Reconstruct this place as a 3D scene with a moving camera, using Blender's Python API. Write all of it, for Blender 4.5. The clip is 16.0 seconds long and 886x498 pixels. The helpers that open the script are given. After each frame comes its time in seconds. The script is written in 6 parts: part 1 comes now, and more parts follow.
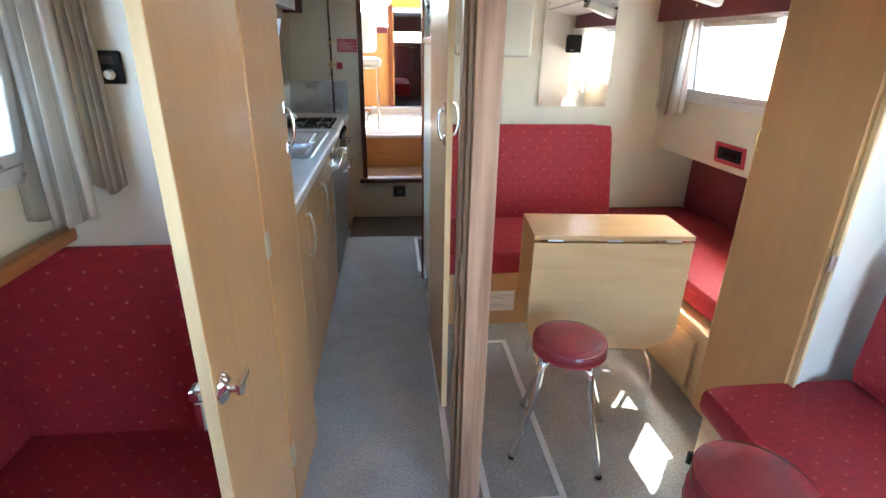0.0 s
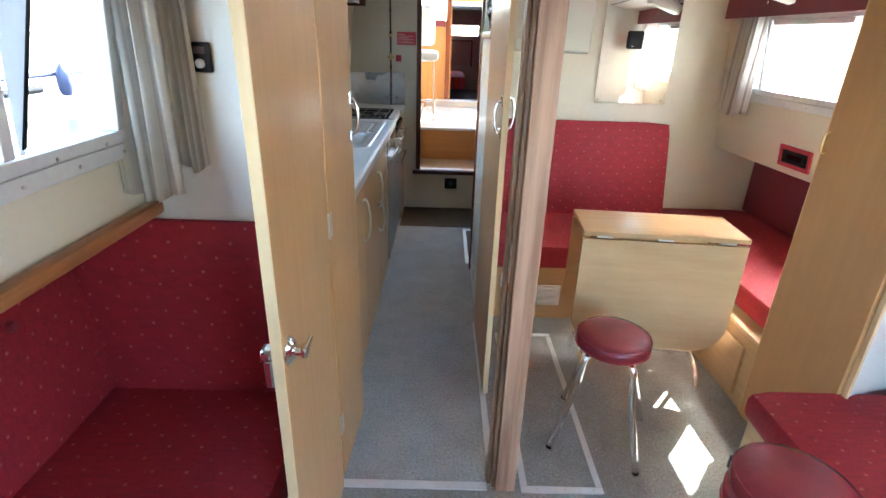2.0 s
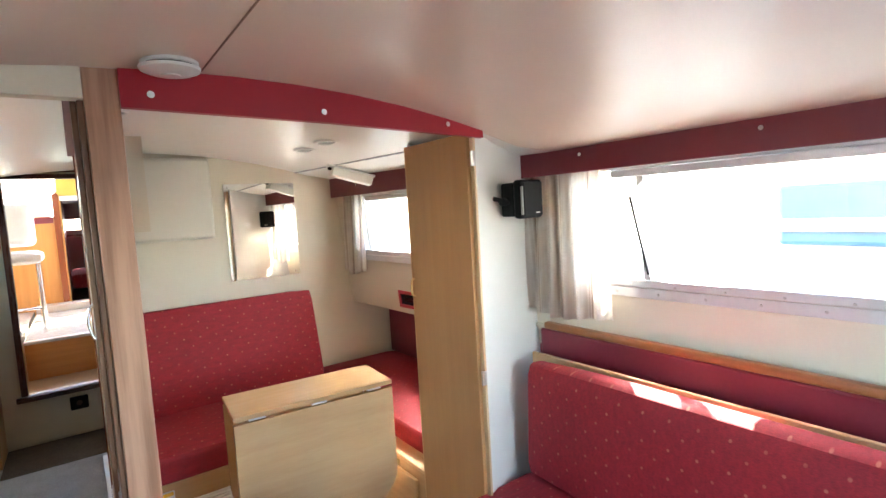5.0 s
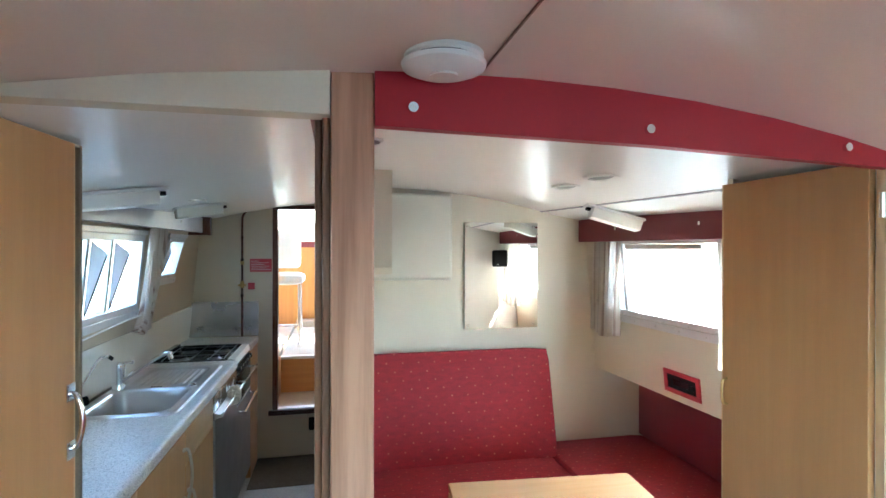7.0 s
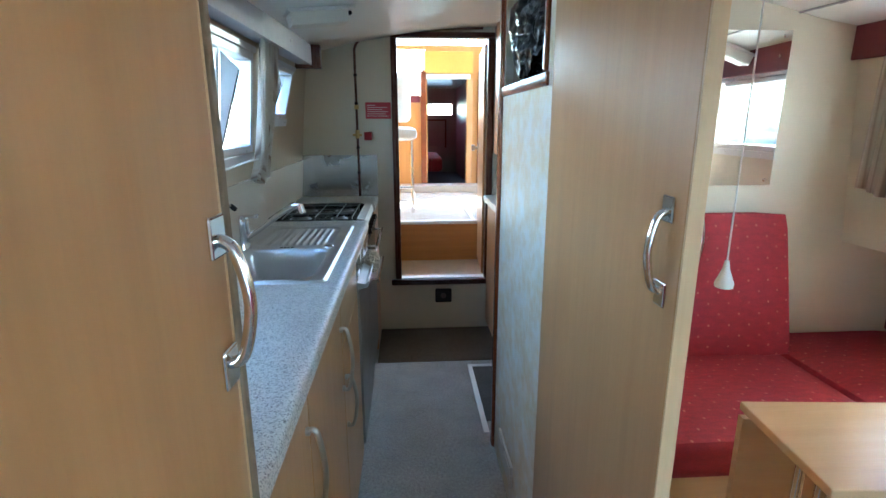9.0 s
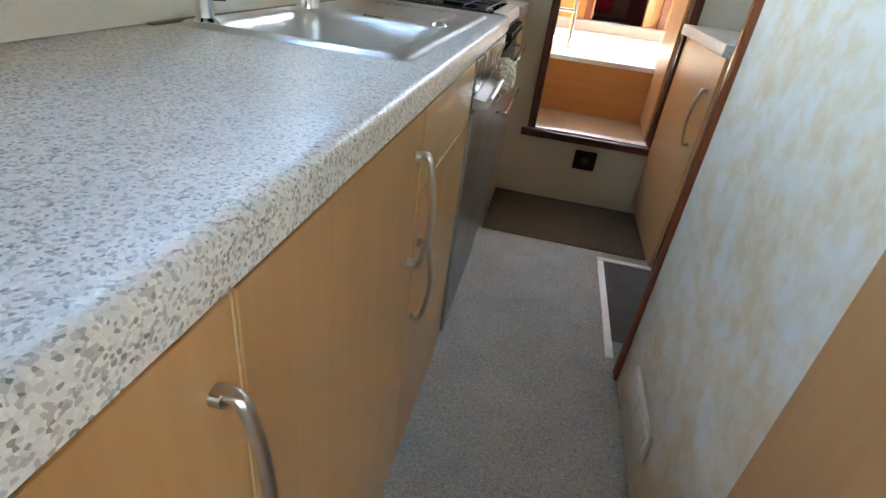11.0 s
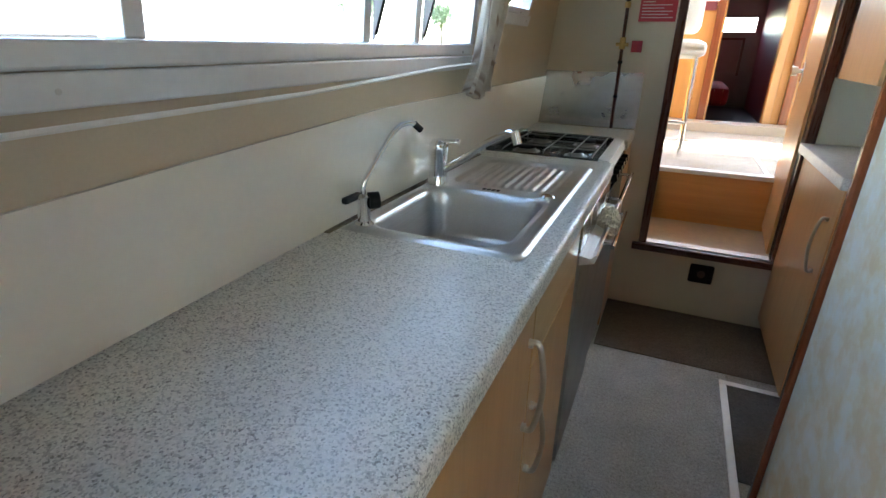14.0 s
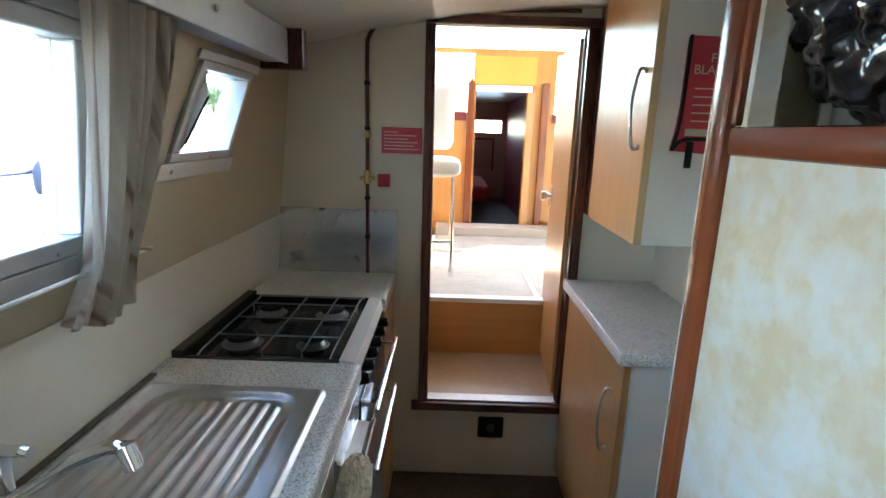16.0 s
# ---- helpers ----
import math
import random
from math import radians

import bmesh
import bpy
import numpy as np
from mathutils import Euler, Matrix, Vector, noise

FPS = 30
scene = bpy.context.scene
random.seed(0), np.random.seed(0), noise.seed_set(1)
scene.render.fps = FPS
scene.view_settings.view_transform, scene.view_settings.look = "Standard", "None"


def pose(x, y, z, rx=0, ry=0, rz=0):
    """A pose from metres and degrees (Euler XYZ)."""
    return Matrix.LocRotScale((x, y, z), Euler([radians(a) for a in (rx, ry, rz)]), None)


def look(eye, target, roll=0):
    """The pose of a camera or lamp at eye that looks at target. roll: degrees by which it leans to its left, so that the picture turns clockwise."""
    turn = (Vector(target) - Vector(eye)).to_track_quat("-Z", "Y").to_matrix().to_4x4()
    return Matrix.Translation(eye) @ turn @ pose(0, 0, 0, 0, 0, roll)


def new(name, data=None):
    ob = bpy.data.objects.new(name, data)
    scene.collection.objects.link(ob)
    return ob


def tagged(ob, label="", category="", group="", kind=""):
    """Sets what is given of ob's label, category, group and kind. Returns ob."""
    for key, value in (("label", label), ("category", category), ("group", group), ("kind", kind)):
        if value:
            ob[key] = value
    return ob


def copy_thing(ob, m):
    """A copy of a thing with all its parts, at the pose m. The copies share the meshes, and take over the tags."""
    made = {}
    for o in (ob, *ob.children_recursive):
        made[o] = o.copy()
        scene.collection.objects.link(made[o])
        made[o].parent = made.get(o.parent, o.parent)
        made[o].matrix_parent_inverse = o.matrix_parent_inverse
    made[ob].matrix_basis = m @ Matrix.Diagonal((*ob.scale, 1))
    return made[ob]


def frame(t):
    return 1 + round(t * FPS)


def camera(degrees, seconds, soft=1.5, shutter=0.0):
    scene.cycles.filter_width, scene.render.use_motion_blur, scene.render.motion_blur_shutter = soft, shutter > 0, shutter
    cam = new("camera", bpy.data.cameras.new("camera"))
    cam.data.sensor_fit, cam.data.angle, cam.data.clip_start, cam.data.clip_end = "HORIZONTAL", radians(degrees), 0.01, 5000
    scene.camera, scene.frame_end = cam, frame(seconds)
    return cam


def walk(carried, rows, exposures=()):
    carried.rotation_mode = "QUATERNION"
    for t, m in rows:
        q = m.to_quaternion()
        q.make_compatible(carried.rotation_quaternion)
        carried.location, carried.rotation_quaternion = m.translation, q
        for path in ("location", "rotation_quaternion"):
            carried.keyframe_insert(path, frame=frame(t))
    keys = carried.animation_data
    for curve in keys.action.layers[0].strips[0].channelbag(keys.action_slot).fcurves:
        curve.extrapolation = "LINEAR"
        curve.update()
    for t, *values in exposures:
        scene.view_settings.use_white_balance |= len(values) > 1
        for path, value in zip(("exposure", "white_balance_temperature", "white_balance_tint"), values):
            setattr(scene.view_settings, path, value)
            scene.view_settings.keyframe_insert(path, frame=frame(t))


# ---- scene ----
cam = camera(82.4, 16.0)
PATH = [
    (0, (-0.252, -1.239, 1.441), (-0.057, 0.605, 0.69), 1.0),
    (0.5, (-0.27, -1.259, 1.431), (-0.2, 0.573, 0.633), 1.6),
    (1, (-0.312, -1.274, 1.405), (-0.366, 0.542, 0.569), 1.8),
    (1.5, (-0.309, -1.279, 1.415), (-0.389, 0.547, 0.603), 2.1),
    (2, (-0.271, -1.301, 1.446), (-0.256, 0.542, 0.67), 1.8),
    (2.5, (-0.23, -1.307, 1.442), (-0.018, 0.523, 0.663), 1.3),
    (3, (-0.19, -1.297, 1.418), (0.296, 0.465, 0.607), 1.4),
    (3.5, (-0.163, -1.31, 1.406), (0.615, 0.352, 0.61), 0.8),
    (4, (-0.137, -1.35, 1.407), (0.927, 0.194, 0.711), 0.0),
    (4.2, (-0.117, -1.38, 1.41), (1.054, 0.137, 0.836), -0.2),
    (6.3, (-0.077, -1.07, 1.596), (0.725, 0.758, 1.713), -1.4),
    (6.5, (-0.05, -0.99, 1.597), (0.638, 0.885, 1.698), -0.8),
    (7, (-0.048, -0.809, 1.549), (0.369, 1.147, 1.544), 0.1),
    (7.5, (-0.142, -0.684, 1.476), (0.042, 1.301, 1.323), 0.1),
    (8, (-0.242, -0.518, 1.448), (-0.102, 1.46, 1.186), -0.5),
    (8.2, (-0.285, -0.449, 1.433), (-0.145, 1.523, 1.131), -0.5),
    (10.3, (-0.448, 0.468, 1.181), (-0.441, 2.288, 0.352), 3.7),
    (10.5, (-0.436, 0.513, 1.147), (-0.485, 2.307, 0.263), 4.7),
    (11, (-0.44, 0.561, 1.045), (-0.71, 2.27, 0.043), 7.4),
    (11.5, (-0.448, 0.546, 1.119), (-1.116, 2.155, 0.137), 5.8),
    (12, (-0.442, 0.441, 1.162), (-1.519, 1.832, 0.21), 3.4),
    (12.5, (-0.449, 0.374, 1.168), (-1.812, 1.488, 0.218), 1.4),
    (13, (-0.443, 0.418, 1.204), (-1.704, 1.653, 0.264), 1.1),
    (13.5, (-0.427, 0.48, 1.22), (-1.467, 1.96, 0.367), 0.8),
    (14, (-0.441, 0.493, 1.267), (-1.184, 2.19, 0.513), 1.1),
    (14.5, (-0.426, 0.564, 1.368), (-0.837, 2.418, 0.739), 1.2),
    (15, (-0.414, 0.739, 1.421), (-0.691, 2.652, 0.909), 1.1),
    (15.5, (-0.411, 0.947, 1.458), (-0.603, 2.883, 0.994), 1.6),
    (16, (-0.401, 1.154, 1.456), (-0.412, 3.102, 1.004), 1.8),
]
EXPOSURE = 4.4
walk(cam, [(t, look(eye, target, roll)) for t, eye, target, roll in PATH],
     exposures=[(0.0, EXPOSURE + 0.55, 5950, 4), (3.2, EXPOSURE + 0.58, 6200, 5), (4.2, EXPOSURE + 0.4, 6450, 8), (6.5, EXPOSURE + 0.4, 6600, 7), (7.0, EXPOSURE + 0.5, 5600, 0), (7.4, EXPOSURE + 0.35, 5450, -1),
                (8.2, EXPOSURE + 0.35, 5050, -3), (10.3, EXPOSURE + 0.45, 6450, 2), (11.0, EXPOSURE + 0.9, 6800, 4), (11.5, EXPOSURE + 0.85, 6800, 4), (12.5, EXPOSURE + 0.65, 6700, 2),
                (13.6, EXPOSURE + 0.6, 6650, 3), (14.3, EXPOSURE + 0.05, 6550, 3), (16.0, EXPOSURE + 0.25, 6350, 3)])


# ---- world and sun ----
SUN_TO = Vector((1.08, 1.24, 2.0)).normalized()
sky_world = bpy.data.worlds.new("sky")
scene.world = sky_world
sky_world.use_nodes = True
wn = sky_world.node_tree.nodes
sky_tex = wn.new("ShaderNodeTexSky")
sky_tex.sky_type = "NISHITA"
sky_tex.sun_disc = False
sky_tex.sun_elevation = math.asin(SUN_TO.z)
sky_tex.sun_rotation = math.atan2(SUN_TO.x, SUN_TO.y)
sky_world.node_tree.links.new(sky_tex.outputs[0], wn["Background"].inputs[0])
wn["Background"].inputs[1].default_value = 0.15
sun_data = bpy.data.lights.new("sun", "SUN")
sun_data.energy = 2.4
sun_data.angle = radians(0.53)
sun_data.color = (1.0, 0.95, 0.87)
sun = new("sun", sun_data)
sun.matrix_world = look(SUN_TO * 30, (0, 0, 0))


# ---- materials ----
def base_mat(name):
    m = bpy.data.materials.new(name)
    m.use_nodes = True
    return m, m.node_tree.nodes, m.node_tree.links, m.node_tree.nodes["Principled BSDF"]


def coords(n, l, scale=(1, 1, 1), rot=(0, 0, 0)):
    tc = n.new("ShaderNodeTexCoord")
    mp = n.new("ShaderNodeMapping")
    mp.inputs["Scale"].default_value = scale
    mp.inputs["Rotation"].default_value = rot
    l.new(tc.outputs["Object"], mp.inputs["Vector"])
    return mp.outputs["Vector"]


def noise_tex(n, l, vec, scale, detail=4.0, rough=0.55):
    t = n.new("ShaderNodeTexNoise")
    t.inputs["Scale"].default_value = scale
    t.inputs["Detail"].default_value = detail
    t.inputs["Roughness"].default_value = rough
    l.new(vec, t.inputs["Vector"])
    return t.outputs["Fac"]


def ramp(n, l, fac, *stops):
    r = n.new("ShaderNodeValToRGB")
    e = r.color_ramp.elements
    while len(e) < len(stops):
        e.new(0.5)
    for el, (p, c) in zip(e, stops):
        el.position = p
        el.color = (*c, 1)
    l.new(fac, r.inputs["Fac"])
    return r.outputs["Color"]


def mix(n, l, a, b, fac, mode="MIX"):
    m = n.new("ShaderNodeMix")
    m.data_type = "RGBA"
    m.blend_type = mode
    for sock, v in ((m.inputs[0], fac), (m.inputs[6], a), (m.inputs[7], b)):
        if isinstance(v, (int, float)):
            sock.default_value = v
        elif isinstance(v, tuple):
            sock.default_value = (*v, 1)
        else:
            l.new(v, sock)
    return m.outputs[2]


def bump(n, l, p, height, strength, dist=0.002):
    b = n.new("ShaderNodeBump")
    b.inputs["Strength"].default_value = strength
    b.inputs["Distance"].default_value = dist
    l.new(height, b.inputs["Height"])
    l.new(b.outputs["Normal"], p.inputs["Normal"])


def plain(name, c, rough=0.5, metal=0.0, vary=0.12, grain=60.0, bumpy=0.05, big=4.0):
    """A surface of one colour with fine grain and broad uneven patches."""
    m, n, l, p = base_mat(name)
    v = coords(n, l)
    d = tuple(max(0.0, x * (1 - vary)) for x in c)
    u = tuple(min(1.0, x * (1 + vary * 0.5)) for x in c)
    a = ramp(n, l, noise_tex(n, l, v, big, 3), (0.3, d), (0.7, u))
    g = noise_tex(n, l, v, grain, 5)
    l.new(mix(n, l, a, ramp(n, l, g, (0.3, d), (0.7, u)), 0.4), p.inputs["Base Color"])
    p.inputs["Roughness"].default_value = rough
    p.inputs["Metallic"].default_value = metal
    if bumpy:
        bump(n, l, p, g, bumpy)
    return m


def wood(name, light, dark, axis="z", rough=0.35, tight=38.0, contrast=1.0):
    """Wood with its grain along one axis."""
    m, n, l, p = base_mat(name)
    s = {"x": (0.05, 1, 1), "y": (1, 0.05, 1), "z": (1, 1, 0.05)}[axis]
    v = coords(n, l, s)
    w1 = noise_tex(n, l, v, tight, 6, 0.6)
    w2 = noise_tex(n, l, v, tight * 5, 3)
    w3 = noise_tex(n, l, coords(n, l), 2.5, 2)
    a = ramp(n, l, w1, (0.5 - 0.2 / contrast, dark), (0.5 + 0.12 / contrast, light))
    b = mix(n, l, a, ramp(n, l, w2, (0.35, tuple(x * 0.90 for x in light)), (0.6, light)), 0.25)
    c = mix(n, l, b, ramp(n, l, w3, (0.3, (0.86, 0.84, 0.82)), (0.7, (1, 1, 1))), 0.8, "MULTIPLY")
    l.new(c, p.inputs["Base Color"])
    l.new(ramp(n, l, w2, (0.3, (rough + 0.02,) * 3), (0.7, (rough - 0.02,) * 3)), p.inputs["Roughness"])
    bump(n, l, p, w2, 0.012)
    return m


def fabric(name, uv):
    """Deep red woven seat cloth with small pale motifs; uv: the two axes in its plane."""
    m, n, l, p = base_mat(name)
    tc = n.new("ShaderNodeTexCoord")
    sp = n.new("ShaderNodeSeparateXYZ")
    cb = n.new("ShaderNodeCombineXYZ")
    l.new(tc.outputs["Object"], sp.inputs[0])
    for i, a in enumerate(uv):
        l.new(sp.outputs["XYZ".index(a.upper())], cb.inputs[i])
    mp = n.new("ShaderNodeMapping")
    mp.inputs["Rotation"].default_value = (0, 0, radians(45))
    l.new(cb.outputs[0], mp.inputs["Vector"])
    vo = n.new("ShaderNodeTexVoronoi")
    vo.voronoi_dimensions = "2D"
    vo.inputs["Scale"].default_value = 17.0
    vo.inputs["Randomness"].default_value = 0.0
    l.new(mp.outputs[0], vo.inputs["Vector"])
    v = coords(n, l)
    weave = noise_tex(n, l, coords(n, l, (1, 0.25, 1)), 420, 3)
    nap = noise_tex(n, l, coords(n, l, (0.28, 1.0, 0.6)), 75, 4)
    red = mix(n, l, ramp(n, l, nap, (0.34, (0.215, 0.008, 0.014)), (0.66, (0.345, 0.012, 0.022))),
              ramp(n, l, weave, (0.3, (0.17, 0.006, 0.011)), (0.7, (0.40, 0.016, 0.027))), 0.45)
    dot = ramp(n, l, vo.outputs["Distance"], (0.05, (1, 1, 1)), (0.095, (0, 0, 0)))
    spot = mix(n, l, dot, ramp(n, l, noise_tex(n, l, v, 25, 2), (0.35, (0.25, 0.25, 0.25)), (0.65, (1, 1, 1))), 1.0, "MULTIPLY")
    fac = n.new("ShaderNodeRGBToBW")
    l.new(spot, fac.inputs[0])
    l.new(mix(n, l, red, (0.46, 0.14, 0.09), fac.outputs[0]), p.inputs["Base Color"])
    p.inputs["Roughness"].default_value = 0.75
    p.inputs["Sheen Weight"].default_value = 0.1
    p.inputs["Sheen Tint"].default_value = (0.8, 0.2, 0.25, 1)
    bump(n, l, p, weave, 0.35, 0.001)
    return m


def speckle(name, ground, dark, light, scale, rough, bumpy=0.05, amount=0.4):
    m, n, l, p = base_mat(name)
    v = coords(n, l)
    cells = []
    for k in (1.0, 0.55):
        vo = n.new("ShaderNodeTexVoronoi")
        vo.inputs["Scale"].default_value = scale * k
        l.new(v, vo.inputs["Vector"])
        bw = n.new("ShaderNodeSeparateColor")
        l.new(vo.outputs["Color"], bw.inputs[0])
        cells.append(bw.outputs[0])
    f2 = noise_tex(n, l, v, scale * 2.1, 2, 0.4)
    f3 = noise_tex(n, l, v, 5, 3)
    mid = tuple(x * 0.54 for x in ground)
    a = ramp(n, l, cells[0], (0.05, dark), (0.10, mid), (amount - 0.12, mid), (amount - 0.05, ground), (0.75, ground), (0.82, light))
    b = ramp(n, l, cells[1], (0.05, mid), (0.2, ground), (0.8, light))
    c = mix(n, l, mix(n, l, a, b, 0.3), ramp(n, l, f3, (0.3, (0.88, 0.88, 0.88)), (0.7, (1, 1, 1))), 1.0, "MULTIPLY")
    l.new(c, p.inputs["Base Color"])
    p.inputs["Roughness"].default_value = rough
    bump(n, l, p, f2, bumpy)
    return m


def carpet_mat(name, c):
    """Short speckled pile: dark and pale flecks over a worn ground."""
    m, n, l, p = base_mat(name)
    v = coords(n, l)
    f1 = noise_tex(n, l, v, 260, 3, 0.8)
    f4 = noise_tex(n, l, v, 95, 2, 0.7)
    f2 = noise_tex(n, l, v, 7, 5, 0.6)
    f3 = noise_tex(n, l, v, 1.6, 3)
    a = ramp(n, l, f1, (0.36, tuple(x * 0.36 for x in c)), (0.5, c), (0.64, tuple(min(1.0, x * 1.55) for x in c)))
    e = ramp(n, l, f4, (0.36, tuple(x * 0.35 for x in c)), (0.46, c), (0.56, c), (0.66, tuple(min(1.0, x * 1.7) for x in c)))
    a = mix(n, l, a, e, 0.35)
    b = mix(n, l, a, ramp(n, l, f2, (0.3, (0.80, 0.80, 0.79)), (0.65, (1, 1, 1))), 0.9, "MULTIPLY")
    l.new(mix(n, l, b, ramp(n, l, f3, (0.35, (0.9, 0.89, 0.87)), (0.7, (1, 1, 1))), 0.9, "MULTIPLY"), p.inputs["Base Color"])
    p.inputs["Roughness"].default_value = 0.9
    bump(n, l, p, f1, 0.7, 0.003)
    return m


def wallpaper_mat(name):
    """Sponged wallpaper: soft ochre blotches over pale cream, under a washable gloss."""
    m, n, l, p = base_mat(name)
    f1 = noise_tex(n, l, coords(n, l, (1, 1, 1)), 24, 3, 0.55)
    f2 = noise_tex(n, l, coords(n, l), 5, 4)
    f3 = noise_tex(n, l, coords(n, l, (1, 1, 0.3)), 60, 5)
    f4 = noise_tex(n, l, coords(n, l, (1, 1, 1)), 11, 4, 0.6)
    a = ramp(n, l, f1, (0.38, (0.75, 0.76, 0.71)), (0.47, (0.76, 0.71, 0.57)), (0.57, (0.68, 0.53, 0.28)))
    d = ramp(n, l, f4, (0.38, (0.76, 0.77, 0.72)), (0.48, (0.76, 0.70, 0.55)), (0.60, (0.66, 0.50, 0.26)))
    b = mix(n, l, mix(n, l, a, d, 0.5), ramp(n, l, f2, (0.3, (0.72, 0.76, 0.73)), (0.7, (0.76, 0.68, 0.50))), 0.25)
    l.new(mix(n, l, b, ramp(n, l, f3, (0.3, (0.94, 0.94, 0.94)), (0.7, (1, 1, 1))), 0.5, "MULTIPLY"), p.inputs["Base Color"])
    l.new(ramp(n, l, f1, (0.3, (0.28,) * 3), (0.7, (0.34,) * 3)), p.inputs["Roughness"])
    bump(n, l, p, f3, 0.08)
    return m


def steel_mat(name, c, rough, axis):
    m, n, l, p = base_mat(name)
    s = {"x": (0.02, 1, 1), "y": (1, 0.02, 1), "z": (1, 1, 0.02)}[axis]
    f = noise_tex(n, l, coords(n, l, s), 320, 3)
    g = noise_tex(n, l, coords(n, l), 9, 4)
    l.new(mix(n, l, ramp(n, l, f, (0.3, tuple(x * 0.85 for x in c)), (0.7, c)),
              ramp(n, l, g, (0.3, (0.88, 0.88, 0.88)), (0.7, (1, 1, 1))), 0.7, "MULTIPLY"), p.inputs["Base Color"])
    l.new(ramp(n, l, g, (0.3, (rough + 0.1,) * 3), (0.7, (rough,) * 3)), p.inputs["Roughness"])
    p.inputs["Metallic"].default_value = 1.0
    bump(n, l, p, f, 0.06)
    return m


def stripe_cloth(name, axis):
    """Curtain cloth, cream with soft brown and grey stripes down its drop."""
    m, n, l, p = base_mat(name)
    s = {"x": (1, 0, 0), "y": (0, 1, 0)}[axis]
    f = noise_tex(n, l, coords(n, l, s), 46, 2, 0.5)
    w = noise_tex(n, l, coords(n, l), 400, 2)
    c = ramp(n, l, f, (0.34, (0.40, 0.30, 0.24)), (0.42, (0.74, 0.66, 0.57)), (0.56, (0.84, 0.80, 0.74)), (0.67, (0.50, 0.40, 0.33)))
    l.new(mix(n, l, c, ramp(n, l, w, (0.3, (0.85, 0.85, 0.85)), (0.7, (1, 1, 1))), 1.0, "MULTIPLY"), p.inputs["Base Color"])
    p.inputs["Roughness"].default_value = 0.9
    bump(n, l, p, w, 0.2)
    tr = n.new("ShaderNodeBsdfTranslucent")
    l.new(c, tr.inputs["Color"])
    ms = n.new("ShaderNodeMixShader")
    ms.inputs[0].default_value = 0.35
    l.new(p.outputs[0], ms.inputs[1])
    l.new(tr.outputs[0], ms.inputs[2])
    l.new(ms.outputs[0], n["Material Output"].inputs["Surface"])
    return m


def glass_mat(name, tint=(1, 1, 1)):
    m, n, l, p = base_mat(name)
    p.inputs["Base Color"].default_value = (*tint, 1)
    p.inputs["Transmission Weight"].default_value = 1.0
    p.inputs["Roughness"].default_value = 0.0
    p.inputs["IOR"].default_value = 1.45
    return m


def leaf_mat(name):
    return plain(name, (0.07, 0.12, 0.04), 0.6, 0, 0.5, 8, 0, 1.5)


CREAM = plain("cream_vinyl", (0.68, 0.615, 0.48), 0.5, 0, 0.06, 180, 0.06, 2.0)
TAN_WALL = plain("tan_vinyl", (0.56, 0.47, 0.335), 0.45, 0, 0.07, 180, 0.06, 2.0)
CREAM_GLOSS = plain("cream_splashback", (0.80, 0.745, 0.64), 0.1, 0, 0.05, 60, 0.02, 1.5)
PAD_VINYL = plain("padded_vinyl", (0.71, 0.68, 0.58), 0.45, 0, 0.05, 160, 0.08, 2.0)
WHITE_WALL = plain("white_vinyl", (0.72, 0.70, 0.64), 0.5, 0, 0.05, 160, 0.05)
CEIL_REAR = plain("beige_ceiling", (0.68, 0.55, 0.45), 0.34, 0, 0.07, 260, 0.10, 2.5)
CEIL_FWD = plain("white_ceiling", (0.82, 0.80, 0.75), 0.3, 0, 0.05, 120, 0.05, 2.0)
CARPET = carpet_mat("grey_carpet", (0.45, 0.455, 0.445))
CARPET_SAL = carpet_mat("beige_grey_carpet", (0.37, 0.36, 0.33))
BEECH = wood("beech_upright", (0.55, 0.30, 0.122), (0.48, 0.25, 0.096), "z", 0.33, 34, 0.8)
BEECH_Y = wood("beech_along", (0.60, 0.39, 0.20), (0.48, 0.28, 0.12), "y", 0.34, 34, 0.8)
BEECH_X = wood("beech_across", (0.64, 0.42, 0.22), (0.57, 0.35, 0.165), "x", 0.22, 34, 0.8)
RAW_BOARD = plain("raw_board", (0.26, 0.195, 0.125), 0.7, 0, 0.18, 70, 0.15, 12)
EDGE = wood("pale_edging", (0.72, 0.51, 0.28), (0.60, 0.40, 0.20), "z", 0.45, 30)
ORANGE = wood("orange_ply", (0.56, 0.27, 0.08), (0.44, 0.18, 0.05), "x", 0.35, 26, 0.8)
ORANGE_Z = wood("orange_ply_upright", (0.58, 0.29, 0.08), (0.46, 0.20, 0.05), "z", 0.35, 26, 0.8)
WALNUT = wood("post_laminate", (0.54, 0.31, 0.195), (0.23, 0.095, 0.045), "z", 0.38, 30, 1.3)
# Same grain as the post face, at about half its tone.
WALNUT_DK = wood("post_laminate_half_tone", (0.27, 0.155, 0.09), (0.13, 0.06, 0.035), "z", 0.38, 30, 1.3)
MAHOG = wood("mahogany_upright", (0.10, 0.026, 0.012), (0.045, 0.011, 0.007), "z", 0.28, 40)
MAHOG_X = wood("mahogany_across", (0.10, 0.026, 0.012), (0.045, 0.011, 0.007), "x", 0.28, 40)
CHERRY = wood("cherry_upright", (0.25, 0.066, 0.022), (0.13, 0.032, 0.012), "z", 0.25, 36)
CHERRY_Y = wood("cherry_along", (0.25, 0.066, 0.022), (0.13, 0.032, 0.012), "y", 0.25, 36)
RAIL_WOOD = wood("rail_wood", (0.36, 0.14, 0.045), (0.22, 0.075, 0.025), "y", 0.35, 36)
RED_XY = fabric("red_cloth_flat", "xy")
